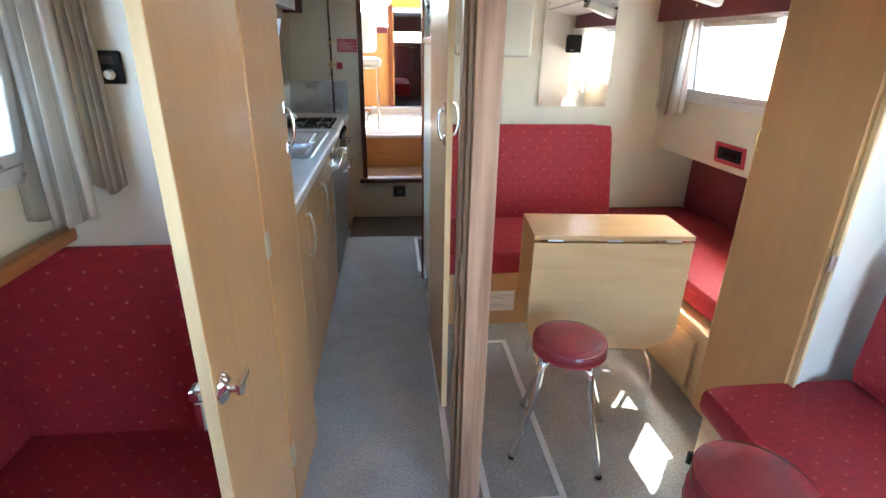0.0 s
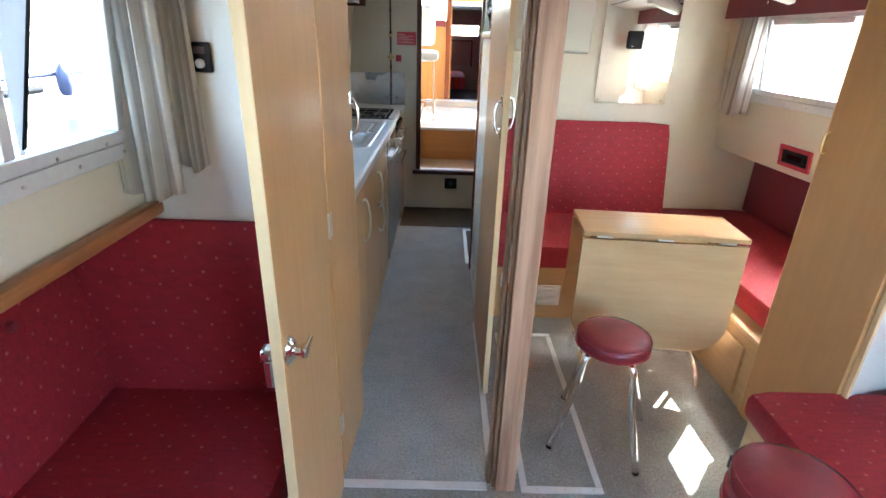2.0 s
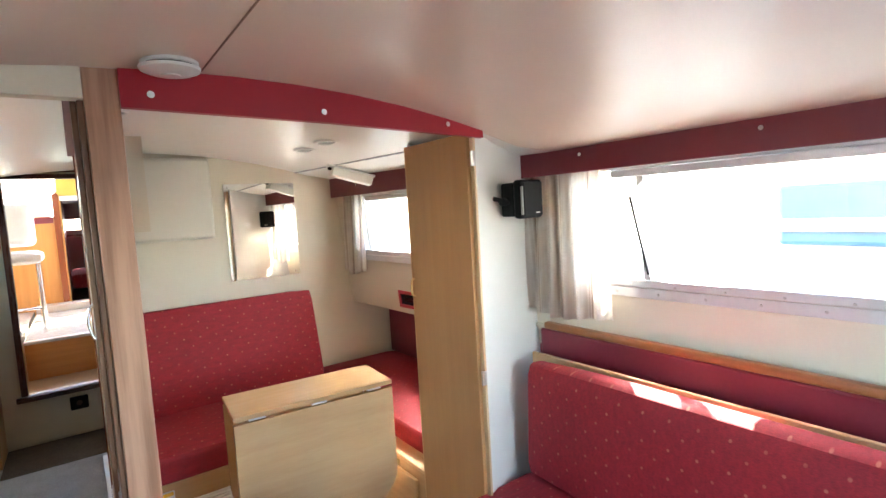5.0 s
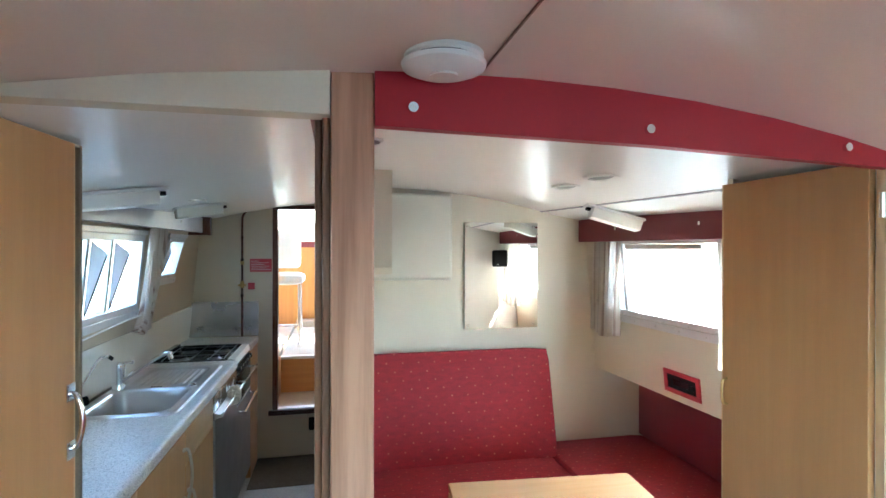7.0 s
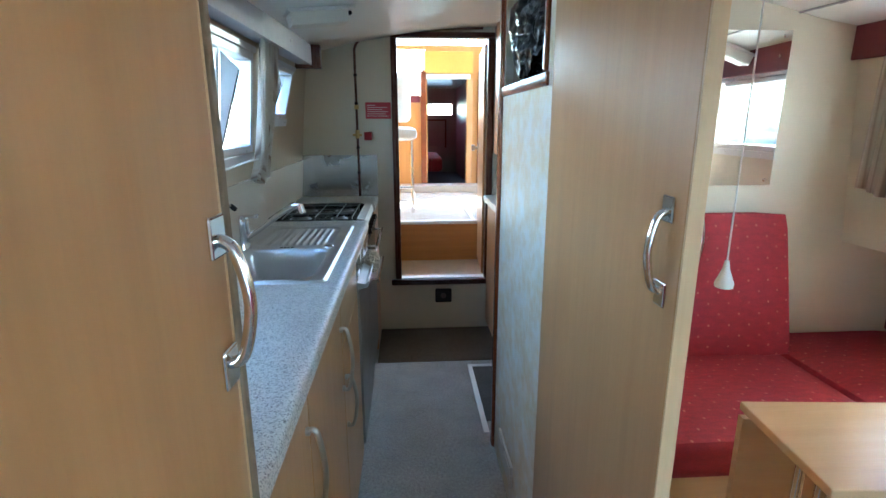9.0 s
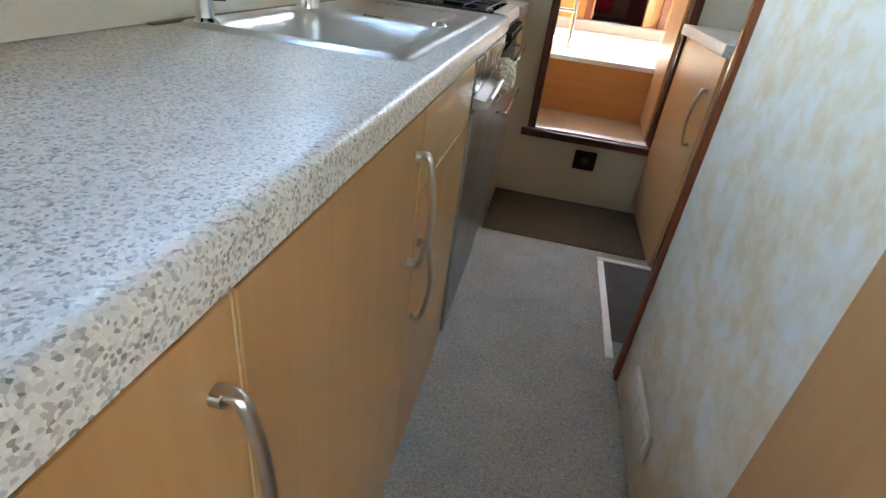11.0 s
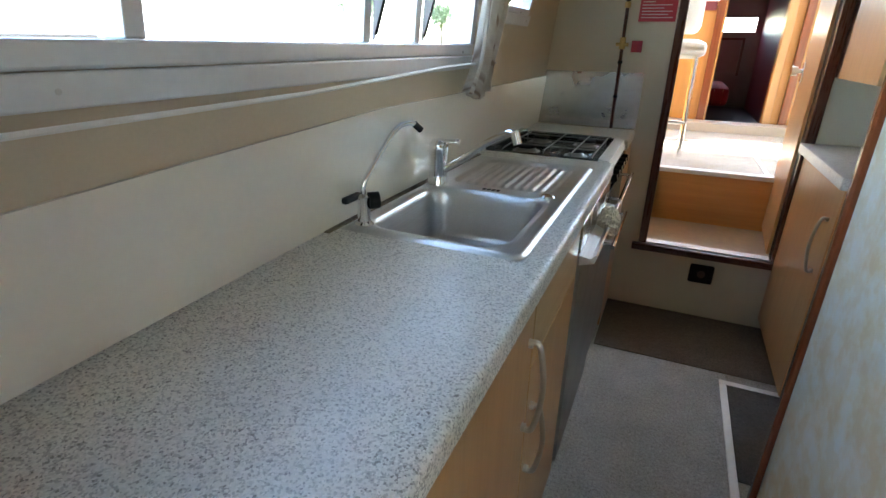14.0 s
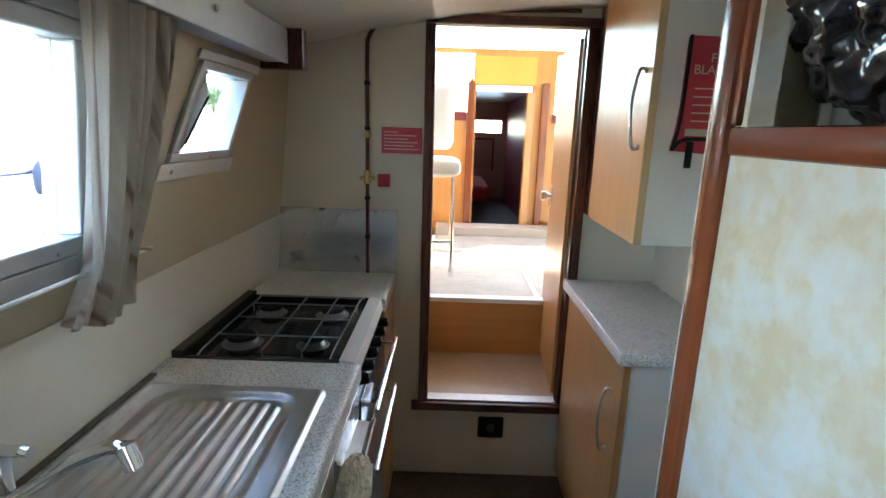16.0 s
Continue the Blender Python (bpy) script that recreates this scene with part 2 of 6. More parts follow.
RED_YZ = fabric("red_cloth_side", "yz")
RED_XZ = fabric("red_cloth_back", "xz")
MAROON = plain("maroon_vinyl", (0.20, 0.018, 0.03), 0.42, 0, 0.15, 90, 0.15)
SEAT_VINYL = plain("stool_vinyl", (0.22, 0.022, 0.030), 0.27, 0, 0.25, 40, 0.12, 9)
SEAT_GREY = plain("worn_stool_vinyl", (0.13, 0.085, 0.085), 0.3, 0, 0.25, 40, 0.12, 9)
PELMET_RED = plain("red_pelmet", (0.36, 0.009, 0.020), 0.5, 0, 0.08, 220, 0.1)
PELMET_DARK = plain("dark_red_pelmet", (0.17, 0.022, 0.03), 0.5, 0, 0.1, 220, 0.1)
PELMET_GREY = plain("lilac_grey_pelmet", (0.36, 0.34, 0.36), 0.5, 0, 0.18, 20, 0.1)
WORKTOP = speckle("speckled_worktop", (0.74, 0.72, 0.67), (0.10, 0.09, 0.08), (0.86, 0.84, 0.79), 410, 0.34, 0.03, 0.38)
STEEL = steel_mat("brushed_steel", (0.66, 0.65, 0.63), 0.3, "y")
STEEL_X = steel_mat("brushed_steel_across", (0.55, 0.54, 0.52), 0.2, "x")
STEEL_DK = steel_mat("dull_steel_door", (0.42, 0.41, 0.39), 0.34, "z")
CHROME = plain("chrome", (0.80, 0.80, 0.80), 0.10, 1.0, 0.03, 30, 0)
NICKEL = plain("satin_nickel", (0.56, 0.53, 0.48), 0.28, 1.0, 0.05, 60, 0.03)
ALU = plain("aluminium", (0.70, 0.70, 0.70), 0.38, 0.35, 0.1, 50, 0.06)
ALU_WHITE = plain("white_strip", (0.70, 0.69, 0.66), 0.45, 0.2, 0.12, 50, 0.08)
BRASS = plain("brass", (0.60, 0.42, 0.18), 0.35, 1.0, 0.1, 50, 0.03)
BLACK = plain("black_plastic", (0.008, 0.008, 0.009), 0.65, 0, 0.2, 90, 0.08)
BLACK.node_tree.nodes["Principled BSDF"].inputs["Specular IOR Level"].default_value = 0.2
BLACK_GLOSS = plain("black_enamel", (0.014, 0.013, 0.013), 0.12, 0, 0.2, 30, 0.02)
BURNER = plain("burner_alloy", (0.2, 0.195, 0.19), 0.33, 0.9, 0.15, 40, 0.05)
IRON = plain("pan_support", (0.22, 0.22, 0.215), 0.3, 0.9, 0.2, 60, 0.1)
WHITE_PL = plain("white_plastic", (0.76, 0.75, 0.71), 0.38, 0, 0.05, 80, 0.02)
LAMP_PL = plain("lamp_cover", (0.78, 0.75, 0.66), 0.3, 0, 0.05, 80, 0.02)
RED_SIGN = plain("red_sign", (0.46, 0.03, 0.05), 0.4, 0, 0.06, 60, 0.0)
RED_PAINT = plain("extinguisher_red", (0.42, 0.012, 0.02), 0.22, 0, 0.08, 30, 0.0)
PAPER = plain("label_paper", (0.62, 0.58, 0.47), 0.6, 0, 0.06, 60, 0.0)
INK = plain("dark_ink", (0.05, 0.05, 0.05), 0.6, 0, 0.1, 60, 0.0)
YELLOW = plain("yellow_label", (0.78, 0.44, 0.02), 0.5, 0, 0.05, 60, 0.0)
BLUE = plain("blue_tape", (0.012, 0.07, 0.21), 0.4, 0, 0.15, 60, 0.05)
PVC = plain("grey_conduit", (0.30, 0.30, 0.28), 0.4, 0, 0.1, 60, 0.05)
def frosted(name, c):
    m, n, l, p = base_mat(name)
    p.inputs["Base Color"].default_value = (*c, 1)
    p.inputs["Roughness"].default_value = 0.3
    tr = n.new("ShaderNodeBsdfTranslucent")
    l.new(ramp(n, l, noise_tex(n, l, coords(n, l), 8, 4), (0.3, tuple(x * 0.9 for x in c)), (0.7, c)), tr.inputs["Color"])
    ms = n.new("ShaderNodeMixShader")
    ms.inputs[0].default_value = 0.6
    l.new(p.outputs[0], ms.inputs[1])
    l.new(tr.outputs[0], ms.inputs[2])
    l.new(ms.outputs[0], n["Material Output"].inputs["Surface"])
    return m


FROSTED = frosted("frosted_plastic", (0.74, 0.73, 0.72))
BROWN_PILE = carpet_mat("brown_pile", (0.13, 0.105, 0.085))
WALLPAPER = wallpaper_mat("mottled_wallpaper")
CLOTH_Y = stripe_cloth("striped_curtain", "y")
CLOTH_X = stripe_cloth("striped_curtain_across", "x")
TOWEL = plain("cream_towel", (0.78, 0.70, 0.56), 0.95, 0, 0.12, 60, 0.4, 14)
BAG = plain("black_polythene", (0.012, 0.012, 0.014), 0.16, 0, 0.2, 60, 0.0)
GLASS = glass_mat("clear_glass")
MIRROR = plain("mirror", (0.88, 0.88, 0.86), 0.01, 1.0, 0.0, 5, 0)
LOCKER_IN = plain("brown_lining", (0.52, 0.44, 0.39), 0.6, 0, 0.15, 20, 0.05)
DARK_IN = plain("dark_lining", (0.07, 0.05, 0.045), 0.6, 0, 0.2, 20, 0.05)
GELCOAT = plain("white_gelcoat", (0.78, 0.78, 0.77), 0.25, 0, 0.04, 3, 0.0)
FENDER = plain("blue_fender", (0.012, 0.018, 0.055), 0.4, 0, 0.15, 20, 0.03)
NAVY = plain("navy_hull", (0.10, 0.20, 0.28), 0.3, 0, 0.15, 5, 0.02)
ORANGE_BAND = plain("orange_band", (0.7, 0.30, 0.16), 0.4, 0, 0.1, 5, 0.0)
WATER = plain("river_water", (0.06, 0.065, 0.05), 0.08, 0, 0.3, 6, 0.6, 0.8)
BANK = plain("grass_bank", (0.09, 0.13, 0.045), 0.8, 0, 0.4, 10, 0.2, 0.6)
LEAF = leaf_mat("foliage")
BARK = plain("bark", (0.12, 0.09, 0.06), 0.85, 0, 0.4, 20, 0.3)


# ---- shapes ----
def bx(x0, y0, z0, x1, y1, z1, b=0.0, seg=2):
    """A box between two corners, its edges rounded by b."""
    bm = bmesh.new()
    bmesh.ops.create_cube(bm, size=1.0)
    for v in bm.verts:
        v.co = Vector(((x0 + x1) / 2 + v.co.x * abs(x1 - x0), (y0 + y1) / 2 + v.co.y * abs(y1 - y0), (z0 + z1) / 2 + v.co.z * abs(z1 - z0)))
    if b > 0:
        bmesh.ops.bevel(bm, geom=bm.edges[:], offset=b, segments=seg, affect="EDGES", profile=0.5)
    return bm


def join(*parts):
    out = bmesh.new()
    for p in parts:
        me = bpy.data.meshes.new("tmp")
        p.to_mesh(me)
        p.free()
        out.from_mesh(me)
        bpy.data.meshes.remove(me)
    return out


def moved(bm, m):
    bm.transform(m)
    return bm


def cyl(p0, p1, r, n=16, r2=None):
    p0, p1 = Vector(p0), Vector(p1)
    bm = bmesh.new()
    d = p1 - p0
    bmesh.ops.create_cone(bm, cap_ends=True, segments=n, radius1=r, radius2=r if r2 is None else r2, depth=d.length)
    bm.transform(Matrix.Translation((p0 + p1) / 2) @ d.to_track_quat("Z", "Y").to_matrix().to_4x4())
    return bm


def tube(points, r, n=8):
    """A round bar along a bent line."""
    pts = [Vector(p) for p in points]
    bm = bmesh.new()
    rings = []
    up = None
    for i, p in enumerate(pts):
        d = (pts[min(i + 1, len(pts) - 1)] - pts[max(i - 1, 0)]).normalized()
        if up is None:
            up = d.orthogonal().normalized()
        up = (up - d * up.dot(d)).normalized()
        side = d.cross(up)
        rings.append([bm.verts.new(p + up * (r * math.cos(2 * math.pi * k / n)) + side * (r * math.sin(2 * math.pi * k / n))) for k in range(n)])
    for a, b in zip(rings, rings[1:]):
        for k in range(n):
            bm.faces.new((a[k], a[(k + 1) % n], b[(k + 1) % n], b[k]))
    bm.faces.new(rings[0][::-1])
    bm.faces.new(rings[-1])
    bmesh.ops.recalc_face_normals(bm, faces=bm.faces[:])
    return bm


def arc(points, steps=6):
    """A smooth line through the given points."""
    p = [Vector(q) for q in points]
    p = [p[0]] + p + [p[-1]]
    out = []
    for i in range(1, len(p) - 2):
        for k in range(steps):
            t = k / steps
            out.append(0.5 * ((2 * p[i]) + (p[i + 1] - p[i - 1]) * t + (2 * p[i - 1] - 5 * p[i] + 4 * p[i + 1] - p[i + 2]) * t * t
                              + (3 * p[i] - p[i - 1] - 3 * p[i + 1] + p[i + 2]) * t ** 3))
    return out + [p[-2]]


def lathe(profile, n=28, at=(0, 0, 0)):
    """Turned about z from (radius, height) pairs."""
    bm = bmesh.new()
    rings = [[bm.verts.new((at[0] + r * math.cos(2 * math.pi * k / n), at[1] + r * math.sin(2 * math.pi * k / n), at[2] + z)) for k in range(n)] for r, z in profile]
    for a, b in zip(rings, rings[1:]):
        for k in range(n):
            bm.faces.new((a[k], a[(k + 1) % n], b[(k + 1) % n], b[k]))
    bm.faces.new(rings[0][::-1])
    bm.faces.new(rings[-1])
    bmesh.ops.recalc_face_normals(bm, faces=bm.faces[:])
    return bm


def prism(poly, axis, a, b, bev=0.0):
    """A flat outline pushed out along an axis from a to b; the outline's pairs are the two other axes in xyz order."""
    bm = bmesh.new()
    def at(u, v, w):
        return {"x": (w, u, v), "y": (u, w, v), "z": (u, v, w)}[axis]
    lo = [bm.verts.new(at(u, v, a)) for u, v in poly]
    hi = [bm.verts.new(at(u, v, b)) for u, v in poly]
    k = len(poly)
    bm.faces.new(lo)
    bm.faces.new(hi)
    for i in range(k):
        bm.faces.new((lo[i], lo[(i + 1) % k], hi[(i + 1) % k], hi[i]))
    bmesh.ops.recalc_face_normals(bm, faces=bm.faces[:])
    if bev:
        bmesh.ops.bevel(bm, geom=bm.edges[:], offset=bev, segments=2, affect="EDGES", profile=0.5)
    return bm


def to_mesh(name, bm, material, smooth=None):
    me = bpy.data.meshes.new(name)
    if smooth is not None:
        for f in bm.faces:
            f.smooth = True
        for e in bm.edges:
            if len(e.link_faces) == 2:
                bend = e.calc_face_angle(0)
                small, large = sorted(f.calc_area() for f in e.link_faces)
                if bend > radians(smooth) or (smooth < 50 and bend > radians(12) and large > 6 * small):
                    e.smooth = False
    bm.to_mesh(me)
    bm.free()
    me.materials.append(material)
    return me


def part(name, bm, material, parent, label="", smooth=40):
    """One mesh under a thing or a part."""
    ob = new(name, to_mesh(name, bm, material, smooth))
    ob.parent = parent
    ob.matrix_parent_inverse = Matrix.Translation(-parent.location)
    if label:
        ob["label"] = label
    return ob


def thing(name, at, label, category, group="", kind=""):
    ob = new(name)
    ob.empty_display_size = 0.1
    ob.location = at
    return tagged(ob, label, category, group, kind)


def solid(name, bm, material, label, category, group="", kind="", smooth=40):
    """A thing of one mesh."""
    return tagged(new(name, to_mesh(name, bm, material, smooth)), label, category, group, kind)


def setting(name, bm, material, label, smooth=40):
    return tagged(new(name, to_mesh(name, bm, material, smooth)), label, name.split("_")[0], kind="structure")


def pierced(u0, u1, v0, v1, holes):
    """The rectangles that are left of a wall's face round its openings."""
    us = sorted({u0, u1, *[h[0] for h in holes], *[h[1] for h in holes]})
    out = []
    for a, b in zip(us, us[1:]):
        c = (a + b) / 2
        cuts = sorted((h[2], h[3]) for h in holes if h[0] < c < h[1])
        lo = v0
        for p, q in cuts:
            if p > lo:
                out.append((a, b, lo, p))
            lo = q
        if v1 > lo:
            out.append((a, b, lo, v1))
    return out


def wall_x(x0, x1, y0, y1, z0, z1, holes=()):
    """A wall between x0 and x1 that runs along y; holes: (y0, y1, z0, z1)."""
    return join(*[bx(x0, a, c, x1, b, d) for a, b, c, d in pierced(y0, y1, z0, z1, holes)])


def wall_y(y0, y1, x0, x1, z0, z1, holes=()):
    return join(*[bx(a, y0, c, b, y1, d) for a, b, c, d in pierced(x0, x1, z0, z1, holes)])


def sheared(bm, lean, z_from):
    for v in bm.verts:
        v.co.x += lean * (v.co.z - z_from)
    return bm


def crown(x, y):
    """The underside of the cambered deckhead."""
    d = x - 0.23
    drop = (0.145 if d > 0 else 0.11) * d * d
    return 1.828 + 0.022 * max(y, 0.0) - (drop if drop < 0.15 else 0.15 + 0.25 * (drop - 0.15))


def deckhead(x0, x1, y0, y1, nx=16, ny=6, lift=0.0, thick=0.04):
    bm = bmesh.new()
    g = [[[bm.verts.new((x0 + (x1 - x0) * i / nx, y0 + (y1 - y0) * j / ny, crown(x0 + (x1 - x0) * i / nx, y0 + (y1 - y0) * j / ny) + lift + k * thick)) for k in (0, 1)] for j in range(ny + 1)] for i in range(nx + 1)]
    for i in range(nx):
        for j in range(ny):
            for k in (0, 1):
                bm.faces.new((g[i][j][k], g[i + 1][j][k], g[i + 1][j + 1][k], g[i][j + 1][k]))
    for i in range(nx):
        for j in (0, ny):
            bm.faces.new((g[i][j][0], g[i + 1][j][0], g[i + 1][j][1], g[i][j][1]))
    for j in range(ny):
        for i in (0, nx):
            bm.faces.new((g[i][j][0], g[i][j + 1][0], g[i][j + 1][1], g[i][j][1]))
    bmesh.ops.recalc_face_normals(bm, faces=bm.faces[:])
    return bm


def word(name, text, size, m, material, parent, label=""):
    """Raised lettering in the built-in font, as a mesh."""
    cu = bpy.data.curves.new("lettering", "FONT")
    cu.body, cu.size, cu.extrude, cu.align_x, cu.align_y = text, size, 0.0004, "CENTER", "CENTER"
    tmp = new("lettering", cu)
    me = bpy.data.meshes.new_from_object(tmp.evaluated_get(bpy.context.evaluated_depsgraph_get()))
    bpy.data.objects.remove(tmp)
    bm = bmesh.new()
    bm.from_mesh(me)
    bpy.data.meshes.remove(me)
    bm.transform(m)
    return part(name, bm, material, parent, label, None)

# ---- the hull, walls, deckheads and floors ----
LEAN_L, LEAN_R = 0.10, -0.10
# cabin sides: thick walls that lean inwards, with the window openings through them
GAL_WIN = (0.46, 2.02, 1.235, 1.61)
GAL_SMALL = (2.265, 2.575, 1.37, 1.605)
REAR_WIN_L = (-2.0, -0.08, 1.19, 1.62)
REAR_WIN_R = (-2.0, -0.04, 1.15, 1.60)
SAL_WIN = (0.50, 1.66, 1.20, 1.60)
wl = setting("wall_port", sheared(wall_x(-1.14, -1.07, -2.4, 0.4, 0.97, 1.9, (REAR_WIN_L,)), LEAN_L, 0.9), CREAM, "cream vinyl-lined cabin side with window openings")


def drawn_in(bm):
    """The hull side narrows towards the wardrobe."""
    for v in bm.verts:
        v.co.x += 0.028 * max(0.0, (1.5 - v.co.y) / 1.1) if v.co.y > 0.0 else 0.0
    return bm


SLANT = 0.155
small_fill = join(prism([(GAL_SMALL[0], GAL_SMALL[2]), (GAL_SMALL[0] + SLANT, GAL_SMALL[3]), (GAL_SMALL[0], GAL_SMALL[3])], "x", -1.14, -1.07),
                  prism([(GAL_SMALL[1], GAL_SMALL[2]), (GAL_SMALL[1] + SLANT, GAL_SMALL[2]), (GAL_SMALL[1] + SLANT, GAL_SMALL[3])], "x", -1.14, -1.07))
SMALL_HOLE = (GAL_SMALL[0], GAL_SMALL[1] + SLANT, GAL_SMALL[2], GAL_SMALL[3])
setting("wall_port_fore", drawn_in(sheared(join(wall_x(-1.14, -1.07, 0.4, 3.12, 0.97, 1.9, (GAL_WIN, SMALL_HOLE, (1.5, 1.5, 0, 0))), small_fill), LEAN_L, 0.9)), TAN_WALL, "tan vinyl-lined galley side with window openings")
wl2 = setting("wall_port_lower", bx(-1.42, -2.4, 0, -1.33, 0.0, 0.985), MAROON, "maroon hull lining below the side deck")
wl3 = setting("wall_port_galley", bx(-1.16, 0.0, 0, -1.072, 3.12, 0.985), CREAM, "cream hull side behind the galley")
setting("wall_port_ledge", bx(-1.42, -2.4, 0.986, -1.07, 0.0, 1.0), CREAM, "underside of the side deck")


def stbd(y):
    return 1.53 - 0.042 * y


def leaned_stbd(bm, z_from=0.9):
    for v in bm.verts:
        v.co.x += LEAN_R * (v.co.z - z_from) - 0.042 * v.co.y
    return bm


setting("wall_starboard", leaned_stbd(wall_x(1.53, 1.60, -2.4, 1.93, 0.85, 1.9, (REAR_WIN_R, SAL_WIN))), CREAM, "cream vinyl-lined cabin side with window openings")
setting("wall_starboard_lower", bx(1.76, -2.4, 0, 1.85, 1.93, 0.85), MAROON, "maroon hull lining below the side deck")
setting("wall_starboard_ledge", join(bx(1.535, 0.2, 0.851, 1.85, 1.93, 0.866), bx(1.50, -2.4, 0.93, 1.85, 0.2, 0.946)), CREAM, "underside of the side deck")
# Aft opening is out of view, added and sized to light the aft cabin.
setting("wall_aft", wall_y(-2.46, -2.4, -1.42, 1.85, 0, 1.9, ((0.45, 1.5, 0.5, 1.68),)), CREAM, "plain cream aft bulkhead with an unseen opening added for light")
setting("wall_fore_saloon", bx(0.001, 1.913, 0, 1.85, 1.95, 1.95), CREAM, "cream vinyl bulkhead of the saloon")
DOORWAY = (-0.46, 0.082, 0.353, 1.83)
setting("wall_fore_galley", wall_y(3.095, 3.135, -1.16, 0.5, 0, 1.99, (DOORWAY,)), CREAM, "cream galley bulkhead with a raised doorway")
setting("wall_recess", bx(0.42, 1.95, 0, 0.46, 3.095, 1.95), CREAM, "cream side of the galley recess")
setting("floor", bx(-1.42, -2.46, -0.06, 1.85, 0.0, 0.0), CARPET_SAL, "speckled grey carpet")
setting("floor_galley", bx(-1.16, 0.0, -0.06, -0.06, 3.12, 0.0), CARPET, "worn grey carpet along the galley")
# Darker brown floor area from y = 2.6 up to the bulkhead.
setting("floor_mat", bx(-0.60, 2.60, 0.0002, 0.125, 3.09, 0.005, 0.002), BROWN_PILE, "thin dark brown sheet over the floor before the bulkhead")
setting("floor_saloon", bx(-0.06, 0.0, -0.06, 1.85, 3.12, 0.0), CARPET_SAL, "speckled grey carpet in the saloon")
setting("ceiling_aft", deckhead(-1.05, 1.56, -2.46, -0.004), CEIL_REAR, "smooth beige deckhead panels with a soft sheen")
setting("ceiling_fore", deckhead(-1.03, 1.50, 0.0, 3.135), CEIL_FWD, "glossy white deckhead")
setting("trim_ceiling", join(*[bx(0.1760, -2.4 + 0.24 * i, 1.825, 0.1792, -2.161 + 0.24 * i if i < 9 else -0.03, 1.83) for i in range(10)]), WALNUT_DK, "dark joint strip between deckhead panels")

# The deckhead's downward kink: its shade is drawn as a thin grey strip.
setting("trim_saloon_ceiling", join(*[prism([(1.10, crown(1.10, y) - 0.004), (1.108, crown(1.108, y) - 0.004), (1.108, crown(1.108, y) + 0.002), (1.10, crown(1.10, y) + 0.002)], "y", y, y + 0.1) for y in [0.03 + 0.1 * i for i in range(19)]]), PELMET_GREY, "grey strip drawing the shaded kink of the saloon deckhead")

# transverse partition at the doorways
lw = setting("wall_partition_port", bx(-1.12, 0.0, 0, -0.61, 0.025, 1.80), WHITE_WALL, "cream partition beside the doorway")
setting("wall_header_port", prism([(-1.1, 1.752), (-0.056, 1.752), (-0.056, crown(-0.056, 0)), (-0.3, crown(-0.3, 0)), (-0.6, crown(-0.6, 0)), (-1.1, 1.70)], "y", -0.02, 0.02), CREAM, "cream header over the doorway")
rw = setting("wall_partition_starboard", prism([(1.03, -0.002), (1.53, 0.205), (1.53, 0.235), (1.03, 0.028)], "z", 0, 1.76), WHITE_WALL, "white angled partition beside the saloon")
beam = thing("door_header", (0.5, 0, 1.72), "red fabric-covered header beam with screw caps", "beam", kind="structure")
top = [(x, crown(x, 0) + 0.004) for x in (1.06, 0.9, 0.7, 0.5, 0.3, 0.1, 0.012)]
part("header_panel", prism([(0.012, 1.738), (0.5, 1.728), (1.06, 1.705)] + top, "y", -0.022, 0.0), PELMET_RED, beam)
for x, z in ((0.071, 1.768), (0.485, 1.755), (0.907, 1.742)):
    part("screw_cap", cyl((x, -0.030, z), (x, -0.02, z), 0.008, 12), CHROME, beam, "chrome screw cap")
post = thing("door_post", (-0.02, 0.03, 0), "grained brown laminate door post with rebated side", "post", kind="structure")
part("post_face", bx(-0.055, -0.012, 0, 0.012, 0.05, 1.84, 0.003), WALNUT, post)
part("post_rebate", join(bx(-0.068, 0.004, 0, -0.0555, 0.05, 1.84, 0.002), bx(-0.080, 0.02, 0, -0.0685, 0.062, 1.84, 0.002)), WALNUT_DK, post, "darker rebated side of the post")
part("strike_plate", join(bx(-0.0705, -0.002, 0.79, -0.068, 0.018, 0.92, 0.001), bx(-0.0735, 0.0, 0.83, -0.0695, 0.012, 0.87, 0.002)), NICKEL, post, "worn metal strike plate")

# partition between galley and saloon
pan = setting("wall_panel", wall_x(-0.058, -0.028, 1.112, 1.785, 0, 1.90, ((1.22, 1.76, 1.47, 1.80),)), WALLPAPER, "glossy mottled cream wallpaper panel with a shelf opening")
setting("trim_panel_edge", join(bx(-0.070, 1.786, 0, -0.020, 1.828, 1.90, 0.007)), CHERRY, "varnished cherry edge trim of the panel")
setting("trim_shelf", join(bx(-0.066, 1.18, 1.438, -0.024, 1.785, 1.472, 0.006)), CHERRY_Y, "varnished cherry shelf frame")
setting("trim_shelf_sides", join(bx(-0.066, 1.770, 1.473, -0.038, 1.785, 1.80, 0.004), bx(-0.066, 1.19, 1.473, -0.024, 1.225, 1.80, 0.006)), CHERRY, "varnished cherry shelf frame sides")
setting("wall_locker", join(bx(-0.028, 1.17, 1.445, 0.17, 1.91, 1.469), bx(0.15, 1.17, 1.470, 0.17, 1.91, 1.86), bx(-0.028, 1.17, 1.470, 0.15, 1.19, 1.86), bx(-0.027, 1.79, 0, 0.0, 1.912, 1.444), bx(-0.027, 1.79, 1.470, 0.0, 1.912, 1.86)), CREAM, "cream locker behind the shelf opening")
